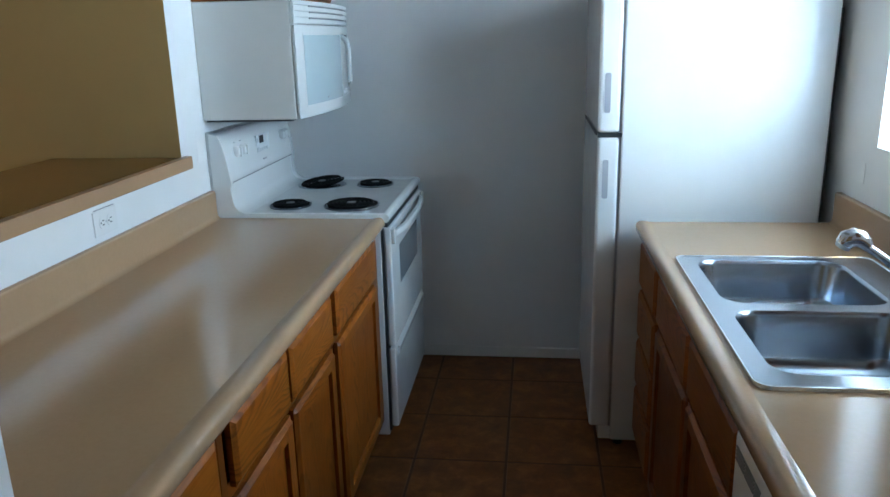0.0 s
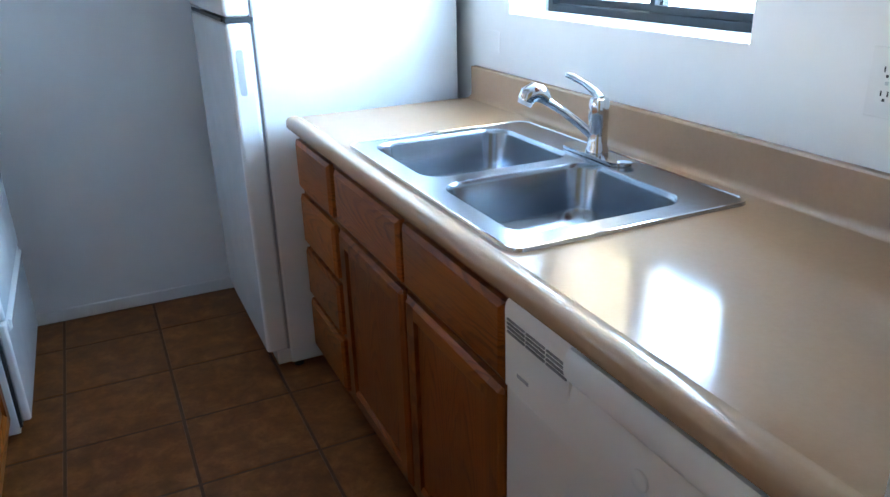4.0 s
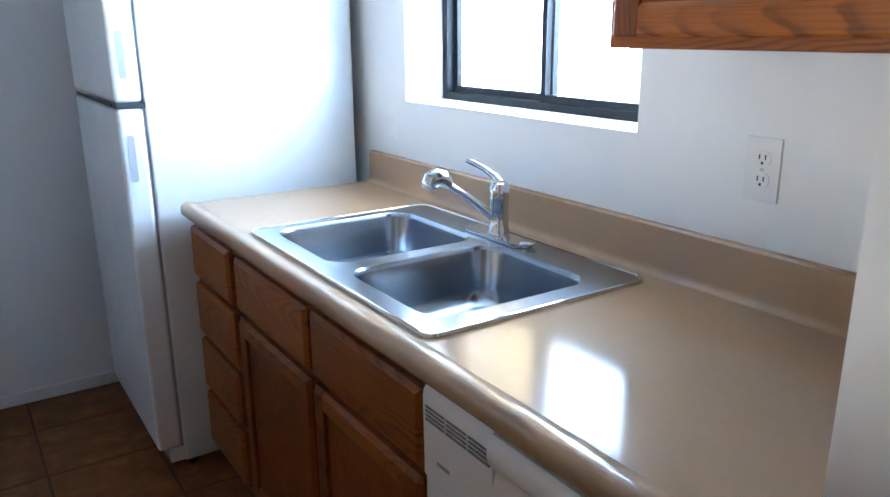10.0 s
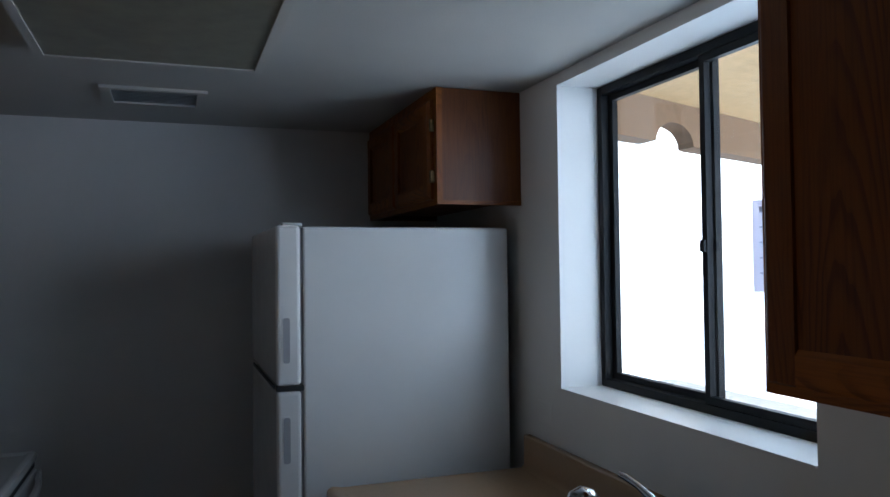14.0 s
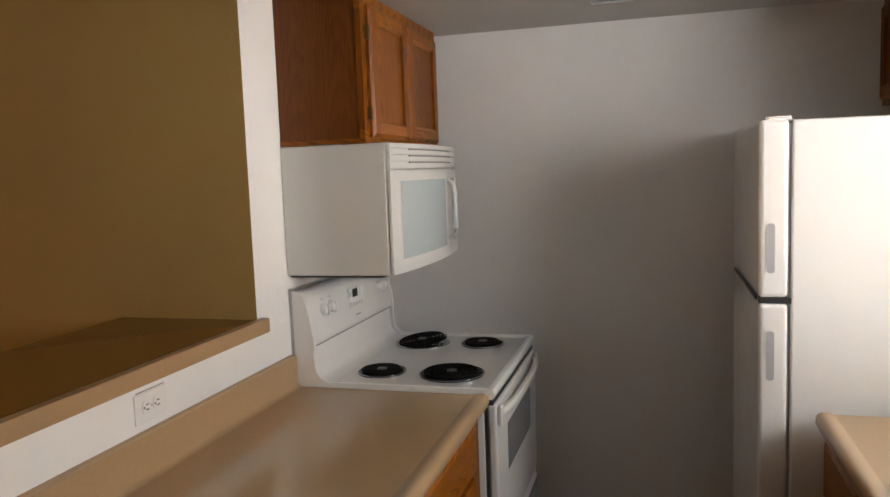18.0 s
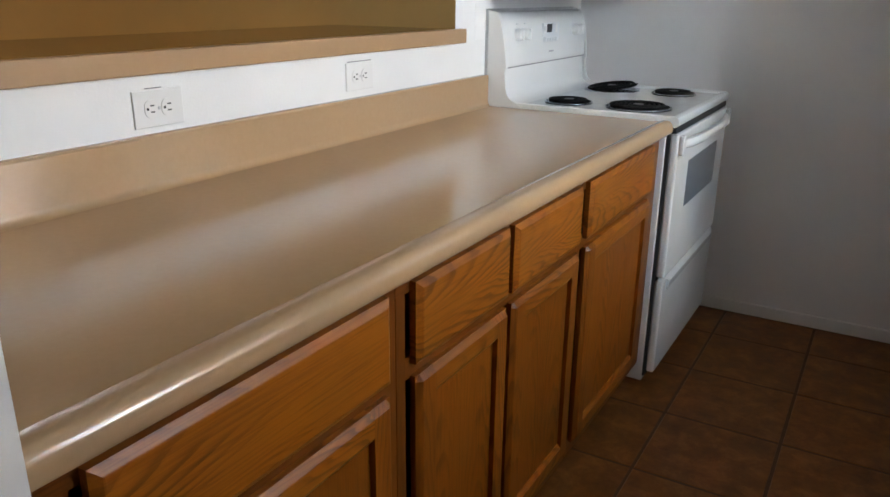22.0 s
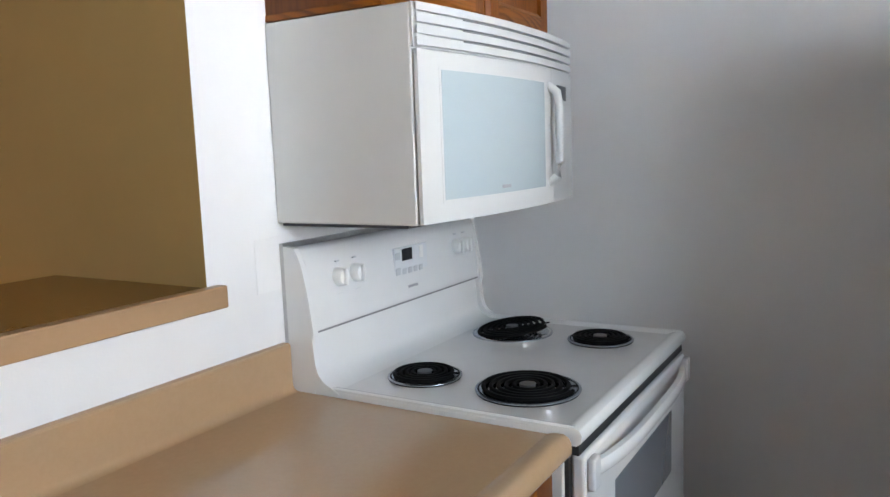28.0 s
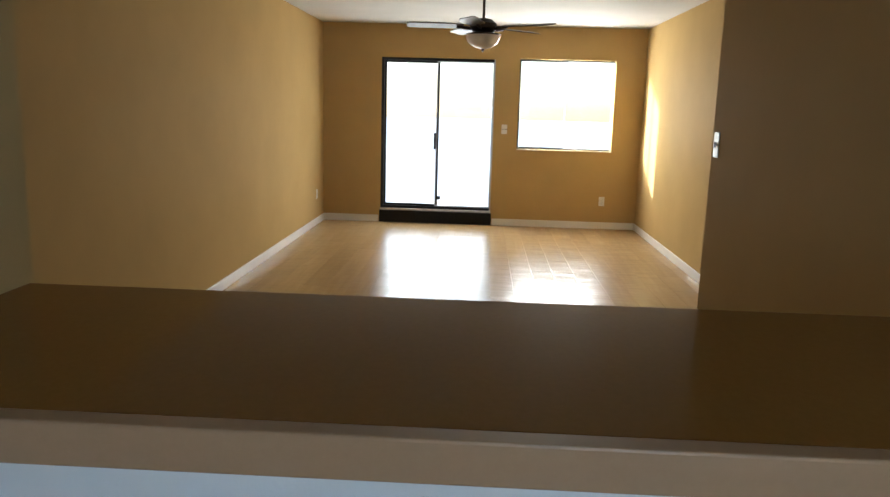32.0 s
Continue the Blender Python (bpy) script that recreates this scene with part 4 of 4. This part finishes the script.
part("dial_grip", box((0.386, 0.402), (0.594, 0.606), (0.732, 0.778), 0.004), PLASTIC, dial)
for i, (y0, y1) in enumerate(((0.545, 0.568), (0.530, 0.568), (0.640, 0.668))):
    part("print", box((0.4105, 0.4125), (y0, y1), (0.764 - 0.016 * i, 0.766 - 0.016 * i)), GREY_PLASTIC, con)

# ---------------------------------------------------------------- sink
sink = thing("double_sink", (0.72, 1.605, 0.75), "double-bowl stainless steel drop-in sink", "sink")
RIM = (0.452, 0.984, 1.180, 2.030)
BOWLS = ((0.500, 0.885, 1.236, 1.582), (0.500, 0.885, 1.628, 1.990))
ZR = 0.9165
bm = bmesh.new()
edges = []
for loop in (rounded(RIM[0] + 0.006, RIM[1] - 0.006, RIM[2] + 0.006, RIM[3] - 0.006, 0.03, 6), rounded(*BOWLS[0], 0.06, 8), rounded(*BOWLS[1], 0.06, 8)):
    vs = [bm.verts.new((u, v_, ZR)) for u, v_ in loop]
    edges += [bm.edges.new((vs[i], vs[(i + 1) % len(vs)])) for i in range(len(vs))]
bmesh.ops.triangle_fill(bm, use_beauty=True, use_dissolve=False, edges=edges)
part("deck", bm, STEEL, sink)
lo = []
for grow, z in ((0.006, ZR), (0.003, ZR + 0.0022), (0.0, ZR + 0.0016), (-0.001, 0.9105)):
    lo.append([(u, v_, z) for u, v_ in rounded(RIM[0] + grow, RIM[1] - grow, RIM[2] + grow, RIM[3] - grow, 0.03, 6)])
bm = loft(lo)
bm.faces.ensure_lookup_table()
bmesh.ops.delete(bm, geom=[f for f in bm.faces if len(f.verts) > 4], context="FACES_ONLY")
part("raised_edge", bm, CHROME, sink, "bright polished rim edge", smooth=True)
for x0, x1, y0, y1 in BOWLS:
    lo = []
    for inset, z, r in ((0.0, ZR, 0.06), (0.003, ZR - 0.004, 0.06), (0.006, ZR - 0.012, 0.06), (0.012, 0.815, 0.062), (0.019, 0.793, 0.064), (0.036, 0.778, 0.066), (0.062, 0.773, 0.066), (0.12, 0.771, 0.05)):
        lo.append([(u, v_, z) for u, v_ in rounded(x0 + inset, x1 - inset, y0 + inset, y1 - inset, r, 8)])
    b_ = part("bowl", loft(lo), STEEL_BOWL, sink, smooth=True)
    cx, cy = (x0 + x1) / 2, (y0 + y1) / 2
    part("strainer", turned([(0.045, 0.0015), (0.043, 0.004), (0.030, 0.001), (0.008, 0.0005)], (cx, cy, 0.7715), 24), CHROME, b_, "round chrome drain strainer", smooth=True)
    for k in range(6):
        a = math.pi * k / 3
        part("drain_hole", turned([(0.005, 0.0), (0.005, 0.0012), (0.001, 0.0014)], (cx + 0.018 * math.cos(a), cy + 0.018 * math.sin(a), 0.7724), 8), SLOT, b_)

fc = thing("kitchen_faucet", (0.925, 1.605, 0.918), "chrome single-lever faucet with pull-out spray head", "faucet")
part("deck_plate", add_extrude(bmesh.new(), rounded(0.898, 0.955, 1.490, 1.722, 0.028, 8), 2, 0.9182, 0.926), CHROME, fc, smooth=True)
part("body", turned([(0.027, 0.0), (0.027, 0.012), (0.0235, 0.018), (0.0225, 0.075), (0.024, 0.08), (0.024, 0.118), (0.021, 0.128), (0.006, 0.133)], (0.925, 1.600, 0.925), 24), CHROME, fc, smooth=True)
part("spout", tube([(0.918, 1.606, 0.965), (0.890, 1.615, 0.990), (0.845, 1.628, 1.028), (0.797, 1.641, 1.060)], [0.0125, 0.0108, 0.0100, 0.0105], 14), CHROME, fc, smooth=True)
sp = part("spray_head", tube([(0.808, 1.638, 1.054), (0.801, 1.640, 1.063), (0.790, 1.643, 1.072), (0.777, 1.646, 1.075), (0.765, 1.649, 1.069), (0.759, 1.651, 1.057)], [0.0122, 0.0165, 0.0210, 0.0230, 0.0225, 0.019], 16), CHROME, fc, "bulbous chrome spray head", smooth=True)
part("nozzle", tube([(0.7605, 1.6506, 1.058), (0.756, 1.652, 1.048)], [0.0182, 0.0165], 14), GREY_PLASTIC, sp)
part("lever", tube([(0.925, 1.600, 1.052), (0.922, 1.612, 1.066), (0.914, 1.645, 1.082), (0.906, 1.680, 1.093), (0.902, 1.700, 1.095)], [0.014, 0.010, 0.0075, 0.0085, 0.006], 10), CHROME, fc, smooth=True)
part("side_cap", turned([(0.020, 0.0), (0.020, 0.002), (0.012, 0.0042), (0.003, 0.0048)], (0.932, 1.500, 0.926), 18), CHROME, fc, smooth=True)


# ---------------------------------------------------------------- kitchen window
def slider(name, label, xg, y0, y1, z0, z1, bar, split, depth=0.05, toward=1, thin=None, second=None):
    """A dark aluminium sliding unit: outer frame, two sashes that overlap at split, and panes."""
    w_ = thing(name, (xg, (y0 + y1) / 2, z0), label, "window" if name.startswith("window") else "door", kind="structure")
    xa, xb = xg - depth / 2, xg + depth / 2
    end = thin or bar
    part("frame", box((xa, xb), (y0, y0 + bar), (z0, z1), 0.002), BRONZE, w_)
    part("frame", box((xa, xb), (y1 - end, y1), (z0, z1), 0.002), second or BRONZE, w_)
    for z in ((z0, z0 + bar), (z1 - bar, z1)):
        part("frame", box((xa, xb), (y0 + bar, y1 - end), z, 0.002), BRONZE, w_)
    for k, (a, b) in enumerate(((y0 + bar, split + bar * 0.5), (split - bar * 0.5, y1 - end))):
        b2 = end * 0.75 if k else bar * 0.75
        x = xg + (0.011 if k else -0.011) * toward
        s_ = part("sash", boxes(((x - 0.009, x + 0.009), (a, a + b2), (z0 + bar, z1 - bar)), ((x - 0.009, x + 0.009), (b - b2, b), (z0 + bar, z1 - bar)),
                                ((x - 0.009, x + 0.009), (a + b2, b - b2), (z0 + bar, z0 + bar + b2)), ((x - 0.009, x + 0.009), (a + b2, b - b2), (z1 - bar - b2, z1 - bar))), second if k and second else BRONZE, w_)
        g = part("pane", box((x - 0.002, x + 0.002), (a + b2 - 0.004, b - b2 + 0.004), (z0 + bar + b2 - 0.004, z1 - bar - b2 + 0.004)), GLASS, s_)
        g.visible_shadow = False
    return w_


win = slider("window_1", "dark bronze aluminium sliding window over the sink", 1.222, WY0, WY1, WZ0, WZ1, 0.025, 1.770)
part("lock", box((1.188, 1.196), (1.760, 1.776), (1.585, 1.615), 0.002), BRONZE, win)
structure("window_sill", box((KR - 0.004, 1.196), (WY0 + 0.001, WY1 - 0.001), (WZ0 - 0.002, WZ0 + 0.003), 0.001), TRIM, "white painted sill of the kitchen window", "window sill")

# pale thin second sash: outdoor glare is put into its colour and width
door_p = slider("door_1", "dark framed glass sliding patio door, closed", LX - 0.07, DY0, DY1, 0.175, DZ1, 0.034, 0.615, 0.09, 1, 0.016, FOIL)
part("sill_box", box((LX - 0.14, LX + 0.02), (DY0 - 0.01, DY1 + 0.01), (0.0, 0.150), 0.004), BRONZE, door_p, "dark brown raised door sill")
part("track", box((LX - 0.13, LX + 0.004), (DY0, DY1), (0.151, 0.176), 0.003), FOIL, door_p)
part("pull", box((LX - 0.045, LX - 0.015), (0.575, 0.600), (0.93, 1.13), 0.004), BRONZE, door_p)
part("foot_lock", box((LX - 0.045, LX - 0.005), (0.635, 0.675), (0.30, 0.345), 0.004), SLOT, door_p)
# frame thinned and second sash paled to hold the glare round the glass
win2 = slider("window_2", "dark framed living room sliding window", LX - 0.10, LWY0, LWY1, LWZ0, LWZ1, 0.013, 2.19, 0.05, 1, 0.009, FOIL)
structure("window_sill_living", box((LX - 0.07, LX + 0.012), (LWY0 - 0.0, LWY1 + 0.0), (LWZ0 - 0.012, LWZ0 - 0.0005), 0.002), TRIM, "white sill of the living room window", "window sill")


# ---------------------------------------------------------------- outlets and switches
def duplex(name, label, centre, axis, s, tall, faces):
    """A receptacle plate on a wall that faces s along axis (0 or 1); tall: upright, else lying."""
    cx, cy, cz = centre
    o = thing(name, centre, label, "outlet", "wall plates")

    def slab(u, v, t0, t1, bev=0.0):
        n0, n1 = sorted((s * t0, s * t1))
        if axis == 0:
            return box((cx + n0, cx + n1), (cy + u[0], cy + u[1]), (cz + v[0], cz + v[1]), bev)
        return box((cx + u[0], cx + u[1]), (cy + n0, cy + n1), (cz + v[0], cz + v[1]), bev)

    def put(u, v):
        return (u, v) if tall else (v, u)

    u, v = put((-0.035, 0.035), (-0.0575, 0.0575))
    plate = part("plate", slab(u, v, 0.0, 0.0045, 0.0018), PLATE, o)
    if faces == "switch":
        # thin grey band across the middle of the plate
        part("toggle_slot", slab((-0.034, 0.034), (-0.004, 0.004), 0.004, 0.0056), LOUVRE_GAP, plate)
        part("toggle", slab((-0.005, 0.005), (-0.012, 0.012), 0.005, 0.014, 0.002), PLASTIC, plate)
        return o
    for k in (-1, 1):
        u, v = put((-0.0165, 0.0165), (k * 0.0195 - 0.0145, k * 0.0195 + 0.0145))
        face = rounded(u[0], u[1], v[0], v[1], 0.0125, 5)
        n0, n1 = sorted((s * 0.004, s * 0.0062))
        if axis == 0:
            bm = add_extrude(bmesh.new(), [(cy + p, cz + q) for p, q in face], 0, cx + n0, cx + n1)
        else:
            bm = add_extrude(bmesh.new(), [(cx + p, cz + q) for p, q in face], 1, cy + n0, cy + n1)
        f = part("receptacle", bm, PLATE, o)
        for du, dv in ((-0.006, 0.003), (0.006, 0.003)):
            u, v = put((du - 0.0013, du + 0.0013), (k * 0.0195 + dv - 0.0045, k * 0.0195 + dv + 0.0045))
            part("slot", slab(u, v, 0.0050, 0.0066), SLOT, f)
        u, v = put((-0.0028, 0.0028), (k * 0.0195 - 0.0105, k * 0.0195 - 0.005))
        part("ground_hole", slab(u, v, 0.0050, 0.0066, 0.001), SLOT, f)
    u, v = put((-0.003, 0.003), (-0.003, 0.003))
    part("screw", slab(u, v, 0.004, 0.0056, 0.001), GREY_PLASTIC, plate)
    return o


duplex("wall_outlet", "white duplex outlet lying sideways under the bar ledge", (KL, 1.164, 1.060), 0, 1, False, "duplex")
duplex("wall_outlet", "white duplex outlet lying sideways beside the range", (KL, 1.802, 1.066), 0, 1, False, "duplex")
for y0, y1 in ((1.138, 1.176), (1.755, 1.856)):
    structure("trim_gap", box((KL - 0.001, KL + 0.0012), (y0, y1), (1.0965 + (0.006 if y0 > 1.5 else 0), 1.0985 + (0.006 if y0 > 1.5 else 0))), LOUVRE_GAP, "dark cut in the plaster above the outlet", "wall gap")
duplex("wall_outlet", "white upright outlet above the counter by the window", (KR, 1.003, 1.158), 0, -1, True, "duplex")
duplex("wall_outlet", "white outlet low on the tan wall", (LX, 2.690, 0.345), 0, 1, True, "duplex")
duplex("wall_outlet", "white outlet low on the long tan wall", (-9.54, LY0, 0.37), 1, 1, True, "duplex")
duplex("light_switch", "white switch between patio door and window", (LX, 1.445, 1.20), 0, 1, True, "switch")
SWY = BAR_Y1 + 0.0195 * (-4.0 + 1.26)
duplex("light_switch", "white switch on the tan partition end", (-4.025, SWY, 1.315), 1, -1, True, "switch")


def painted_plate(place, x, y, z):
    p_ = thing("blank_plate", place, "blank wall plate painted over in white", "wall plate", "wall plates")
    part("cover", box(x, y, z, 0.0006), WHITE, p_)


painted_plate((KL, 2.465, 1.18), (KL, KL + 0.0015), (2.432, 2.500), (1.128, 1.240))
painted_plate((KR, 2.355, 1.10), (KR - 0.0015, KR), (2.312, 2.398), (1.070, 1.135))

# ---------------------------------------------------------------- kitchen ceiling
fx = thing("ceiling_light", (-0.06, 1.76, KC - 0.034), "unlit fluorescent ceiling box with a yellowed diffuser", "ceiling light")
FX, FY = (-0.345, 0.212), (1.15, 2.375)
part("housing", boxes(((FX[0], FX[0] + 0.022), FY, (KC - 0.034, KC - 0.001)), ((FX[1] - 0.022, FX[1]), FY, (KC - 0.034, KC - 0.001)), ((FX[0] + 0.022, FX[1] - 0.022), (FY[0], FY[0] + 0.022), (KC - 0.034, KC - 0.001)),
                      ((FX[0] + 0.022, FX[1] - 0.022), (FY[1] - 0.022, FY[1]), (KC - 0.034, KC - 0.001))), CEILING, fx)
part("diffuser", box((FX[0] + 0.020, FX[1] - 0.020), (FY[0] + 0.020, FY[1] - 0.020), (KC - 0.030, KC - 0.020), 0.002), LENS, fx, "yellowed acrylic diffuser panel")
vt = thing("ceiling_vent", (-0.08, 2.90, KC - 0.01), "small louvred air vent in the kitchen ceiling", "air vent")
part("frame", boxes(((-0.235, 0.085), (2.775, 2.800), (KC - 0.010, KC - 0.0005)), ((-0.235, 0.085), (2.995, 3.020), (KC - 0.010, KC - 0.0005)), ((-0.235, -0.205), (2.800, 2.995), (KC - 0.010, KC - 0.0005)), ((0.055, 0.085), (2.800, 2.995), (KC - 0.010, KC - 0.0005))), CEILING, vt)
part("backing", box((-0.205, 0.055), (2.800, 2.995), (KC - 0.003, KC - 0.0005)), LOUVRE_GAP, vt)
for i in range(9):
    y = 2.806 + 0.021 * i
    part("slat", add_extrude(bmesh.new(), [(y, KC - 0.009), (y + 0.016, KC - 0.005), (y + 0.0165, KC - 0.0035), (y + 0.0005, KC - 0.0075)], 0, -0.205, 0.055), GREY_PLASTIC, vt)

# ---------------------------------------------------------------- ceiling fan
FANX, FANY = -7.15, 1.155
fan = thing("ceiling_fan", (FANX, FANY, LC), "dark bronze ceiling fan with a frosted bowl light", "ceiling fan")
part("canopy", turned([(0.065, 0.0), (0.062, -0.03), (0.035, -0.06), (0.014, -0.065)], (FANX, FANY, LC), 24), FAN_BROWN, fan, smooth=True)
part("downrod", tube([(FANX, FANY, LC - 0.05), (FANX, FANY, 2.17)], 0.012, 12), FAN_BROWN, fan)
part("motor", turned([(0.02, 0.075), (0.07, 0.065), (0.115, 0.03), (0.118, -0.01), (0.09, -0.04), (0.05, -0.05)], (FANX, FANY, 2.125), 28), FAN_BROWN, fan, smooth=True)
part("light_bowl", turned([(0.150, 0.0), (0.145, -0.03), (0.120, -0.075), (0.075, -0.105), (0.02, -0.118)], (FANX, FANY, 2.065), 28), FROST, fan, "frosted glass light bowl", smooth=True)
part("bowl_ring", turned([(0.06, 0.02), (0.152, 0.004), (0.154, -0.004), (0.148, -0.006)], (FANX, FANY, 2.065), 28), FAN_BROWN, fan, smooth=True)
part("finial", turned([(0.012, 0.0), (0.014, -0.012), (0.004, -0.025)], (FANX, FANY, 1.950), 12), FAN_BROWN, fan, smooth=True)
for k in range(5):
    a = radians(276 + 72 * k)
    ca, sa = math.cos(a), math.sin(a)

    def at(r, w_, z):
        return (FANX + r * ca - w_ * sa, FANY + r * sa + w_ * ca, z)

    bm = bmesh.new()
    rows_ = []
    for r, hw in ((0.17, 0.045), (0.22, 0.058), (0.45, 0.066), (0.60, 0.066), (0.65, 0.050)):
        rows_.append([bm.verts.new(at(r, -hw, 2.125 - hw * 0.2)), bm.verts.new(at(r, hw, 2.125 + hw * 0.2)), bm.verts.new(at(r, hw, 2.132 + hw * 0.2)), bm.verts.new(at(r, -hw, 2.132 - hw * 0.2))])
    for r1, r2 in zip(rows_, rows_[1:]):
        for i in range(4):
            bm.faces.new((r1[i], r1[(i + 1) % 4], r2[(i + 1) % 4], r2[i]))
    bm.faces.new(rows_[0])
    bm.faces.new(rows_[-1])
    bl = part("blade", bm, BLADE, fan)
    part("blade_iron", tube([at(0.10, 0, 2.11), at(0.15, 0, 2.115), at(0.23, 0, 2.120)], [0.012, 0.016, 0.010], 8), FAN_BROWN, bl)

# ---------------------------------------------------------------- outside
structure("ground", box((-120, 120), (-120, 120), (-0.60, -0.25)), CONCRETE, "pale sunlit paving and ground outside", "ground")
structure("porch_slab", box((1.265, 6.5), (-3.0, 9.0), (-0.25, -0.03), 0.01), CONCRETE, "sunlit concrete walkway outside the kitchen window", "pavement")
porch = thing("porch_roof", (3.5, 2.0, 2.30), "beige stucco porch roof with a brown arched beam", "porch", kind="structure")
part("soffit", add_extrude(bmesh.new(), [(1.27, -2.0), (6.4, -2.0), (6.4, 5.84), (1.27, 3.84)], 2, 2.626, 2.75), SOFFIT, porch)
pts = [(1.27, 2.626), (1.27, 2.347), (2.84, 2.347)]
for i in range(13):
    a = math.pi * (1 - i / 12)
    pts.append((3.11 + 0.21 * math.cos(a), 2.352 + 0.14 * math.sin(a)))
pts += [(3.38, 2.347), (6.2, 2.347), (6.2, 2.626)]
bm = add_extrude(bmesh.new(), pts, 1, 4.25, 4.42)
for v in bm.verts:
    v.co.y += 0.39 * (v.co.x - 2.71)
part("beam", bm, BEAM, porch)
part("post", box((5.9, 6.2), (5.55, 5.85), (-0.03, 2.347), 0.01), STUCCO, porch)
# self-lit board added just behind the porch in place of the bright outdoors
structure("backdrop", box((6.9, 7.0), (-14.0, 40.0), (-0.3, 4.4)), BACKDROP_GLOW, "glowing pale board standing in for the outdoors beyond the kitchen window", "backdrop")
note = thing("paper_notice", (1.2025, 1.475, 1.60), "sheet of pale paper taped to the window glass", "paper")
part("sheet", box((1.2030, 1.2034), (1.335, 1.612), (1.492, 1.697)), PAPER, note)
for i, (w_, h_) in enumerate(((0.20, 0.014), (0.22, 0.004), (0.18, 0.004), (0.21, 0.004), (0.15, 0.004))):
    part("text_line", box((1.2022, 1.2029), (1.590 - w_, 1.590), (1.668 - 0.034 * i, 1.668 - 0.034 * i + h_)), PALE_INK, note)
# out of view; added so low sun reaches only the living room window
structure("wall_patio", box((-11.40, -10.105), (-0.50, -0.33), (-0.25, 2.6), 0.01), STUCCO, "unseen stucco wall added to keep sun off the patio door", "wall")
structure("patio_slab", box((-13.5, -10.105), (-1.6, 4.4), (-0.25, 0.02), 0.01), CONCRETE, "sunlit concrete patio", "pavement")

# ---------------------------------------------------------------- floor tiles and planks
PX, PY, JX, JY = 0.347, 0.349, -0.046, 2.396
floor_k = bpy.data.objects["floor_kitchen"]


def tile_mesh(w_, h_):
    bm = add_box(bmesh.new(), (0, w_), (0, h_), (-0.0034, 0.0), 0.0)
    top = [e for e in bm.edges if all(v.co.z > -0.001 for v in e.verts)]
    bmesh.ops.bevel(bm, geom=top, offset=0.0022, segments=1, affect="EDGES")
    me = bpy.data.meshes.new("tile")
    bm.to_mesh(me)
    bm.free()
    me.materials.append(TILE)
    return me


tiles = {}


def lay(x0, x1, y0, y1):
    key = (round(x1 - x0, 3), round(y1 - y0, 3))
    if key not in tiles:
        tiles[key] = tile_mesh(*key)
    t_ = new("tile", tiles[key])
    t_.parent = floor_k
    t_.location = (x0, y0, random.uniform(-0.0004, 0.0004))


def strip(a, b, joint, pitch):
    """The pieces between a and b of a row laid from a joint."""
    k = math.floor((a - joint) / pitch)
    out = []
    while joint + k * pitch < b:
        lo_, hi = max(a, joint + k * pitch + 0.0045), min(b, joint + (k + 1) * pitch - 0.0045)
        if hi - lo_ > 0.02:
            out.append((lo_, hi))
        k += 1
    return out


for y0, y1 in strip(0.52, KF - 0.014, JY, PY):
    for x0, x1 in strip(-0.60, 0.50, JX, PX) + ([(0.502, 1.05)] if y0 > 2.40 else []):
        lay(x0, x1, y0, y1)
for y0, y1 in strip(LY0, 0.52, JY, PY):
    for x0, x1 in strip(-1.60, 1.05, JX, PX):
        if y1 < 0.37 or (x0 > -0.50 and x1 < 0.43):
            lay(x0, x1, y0, min(y1, 0.52))

floor_l = bpy.data.objects["floor_living"]
PW, PL = 0.19, 1.21
planks = {}
y = LY0 + 0.002
row = 0
while y < LY1 - 0.02:
    wid = round(min(PW, LY1 - y) - 0.0012, 4)
    x = LX + 0.002 - (row * 0.43) % PL
    while x < -1.665:
        a, b = max(x, LX + 0.002), min(x + PL - 0.0012, -1.665)
        if b - a > 0.03:
            key = (round(b - a, 2), wid)
            if key not in planks:
                bm = add_box(bmesh.new(), (0, key[0]), (0, wid), (-0.0078, 0.0))
                me = bpy.data.meshes.new("plank")
                bm.to_mesh(me)
                bm.free()
                me.materials.append(PLANK)
                planks[key] = me
            p_ = new("plank", planks[key])
            p_.parent = floor_l
            p_.location = (a, y, 0.0)
        x += PL
    y += PW
    row += 1
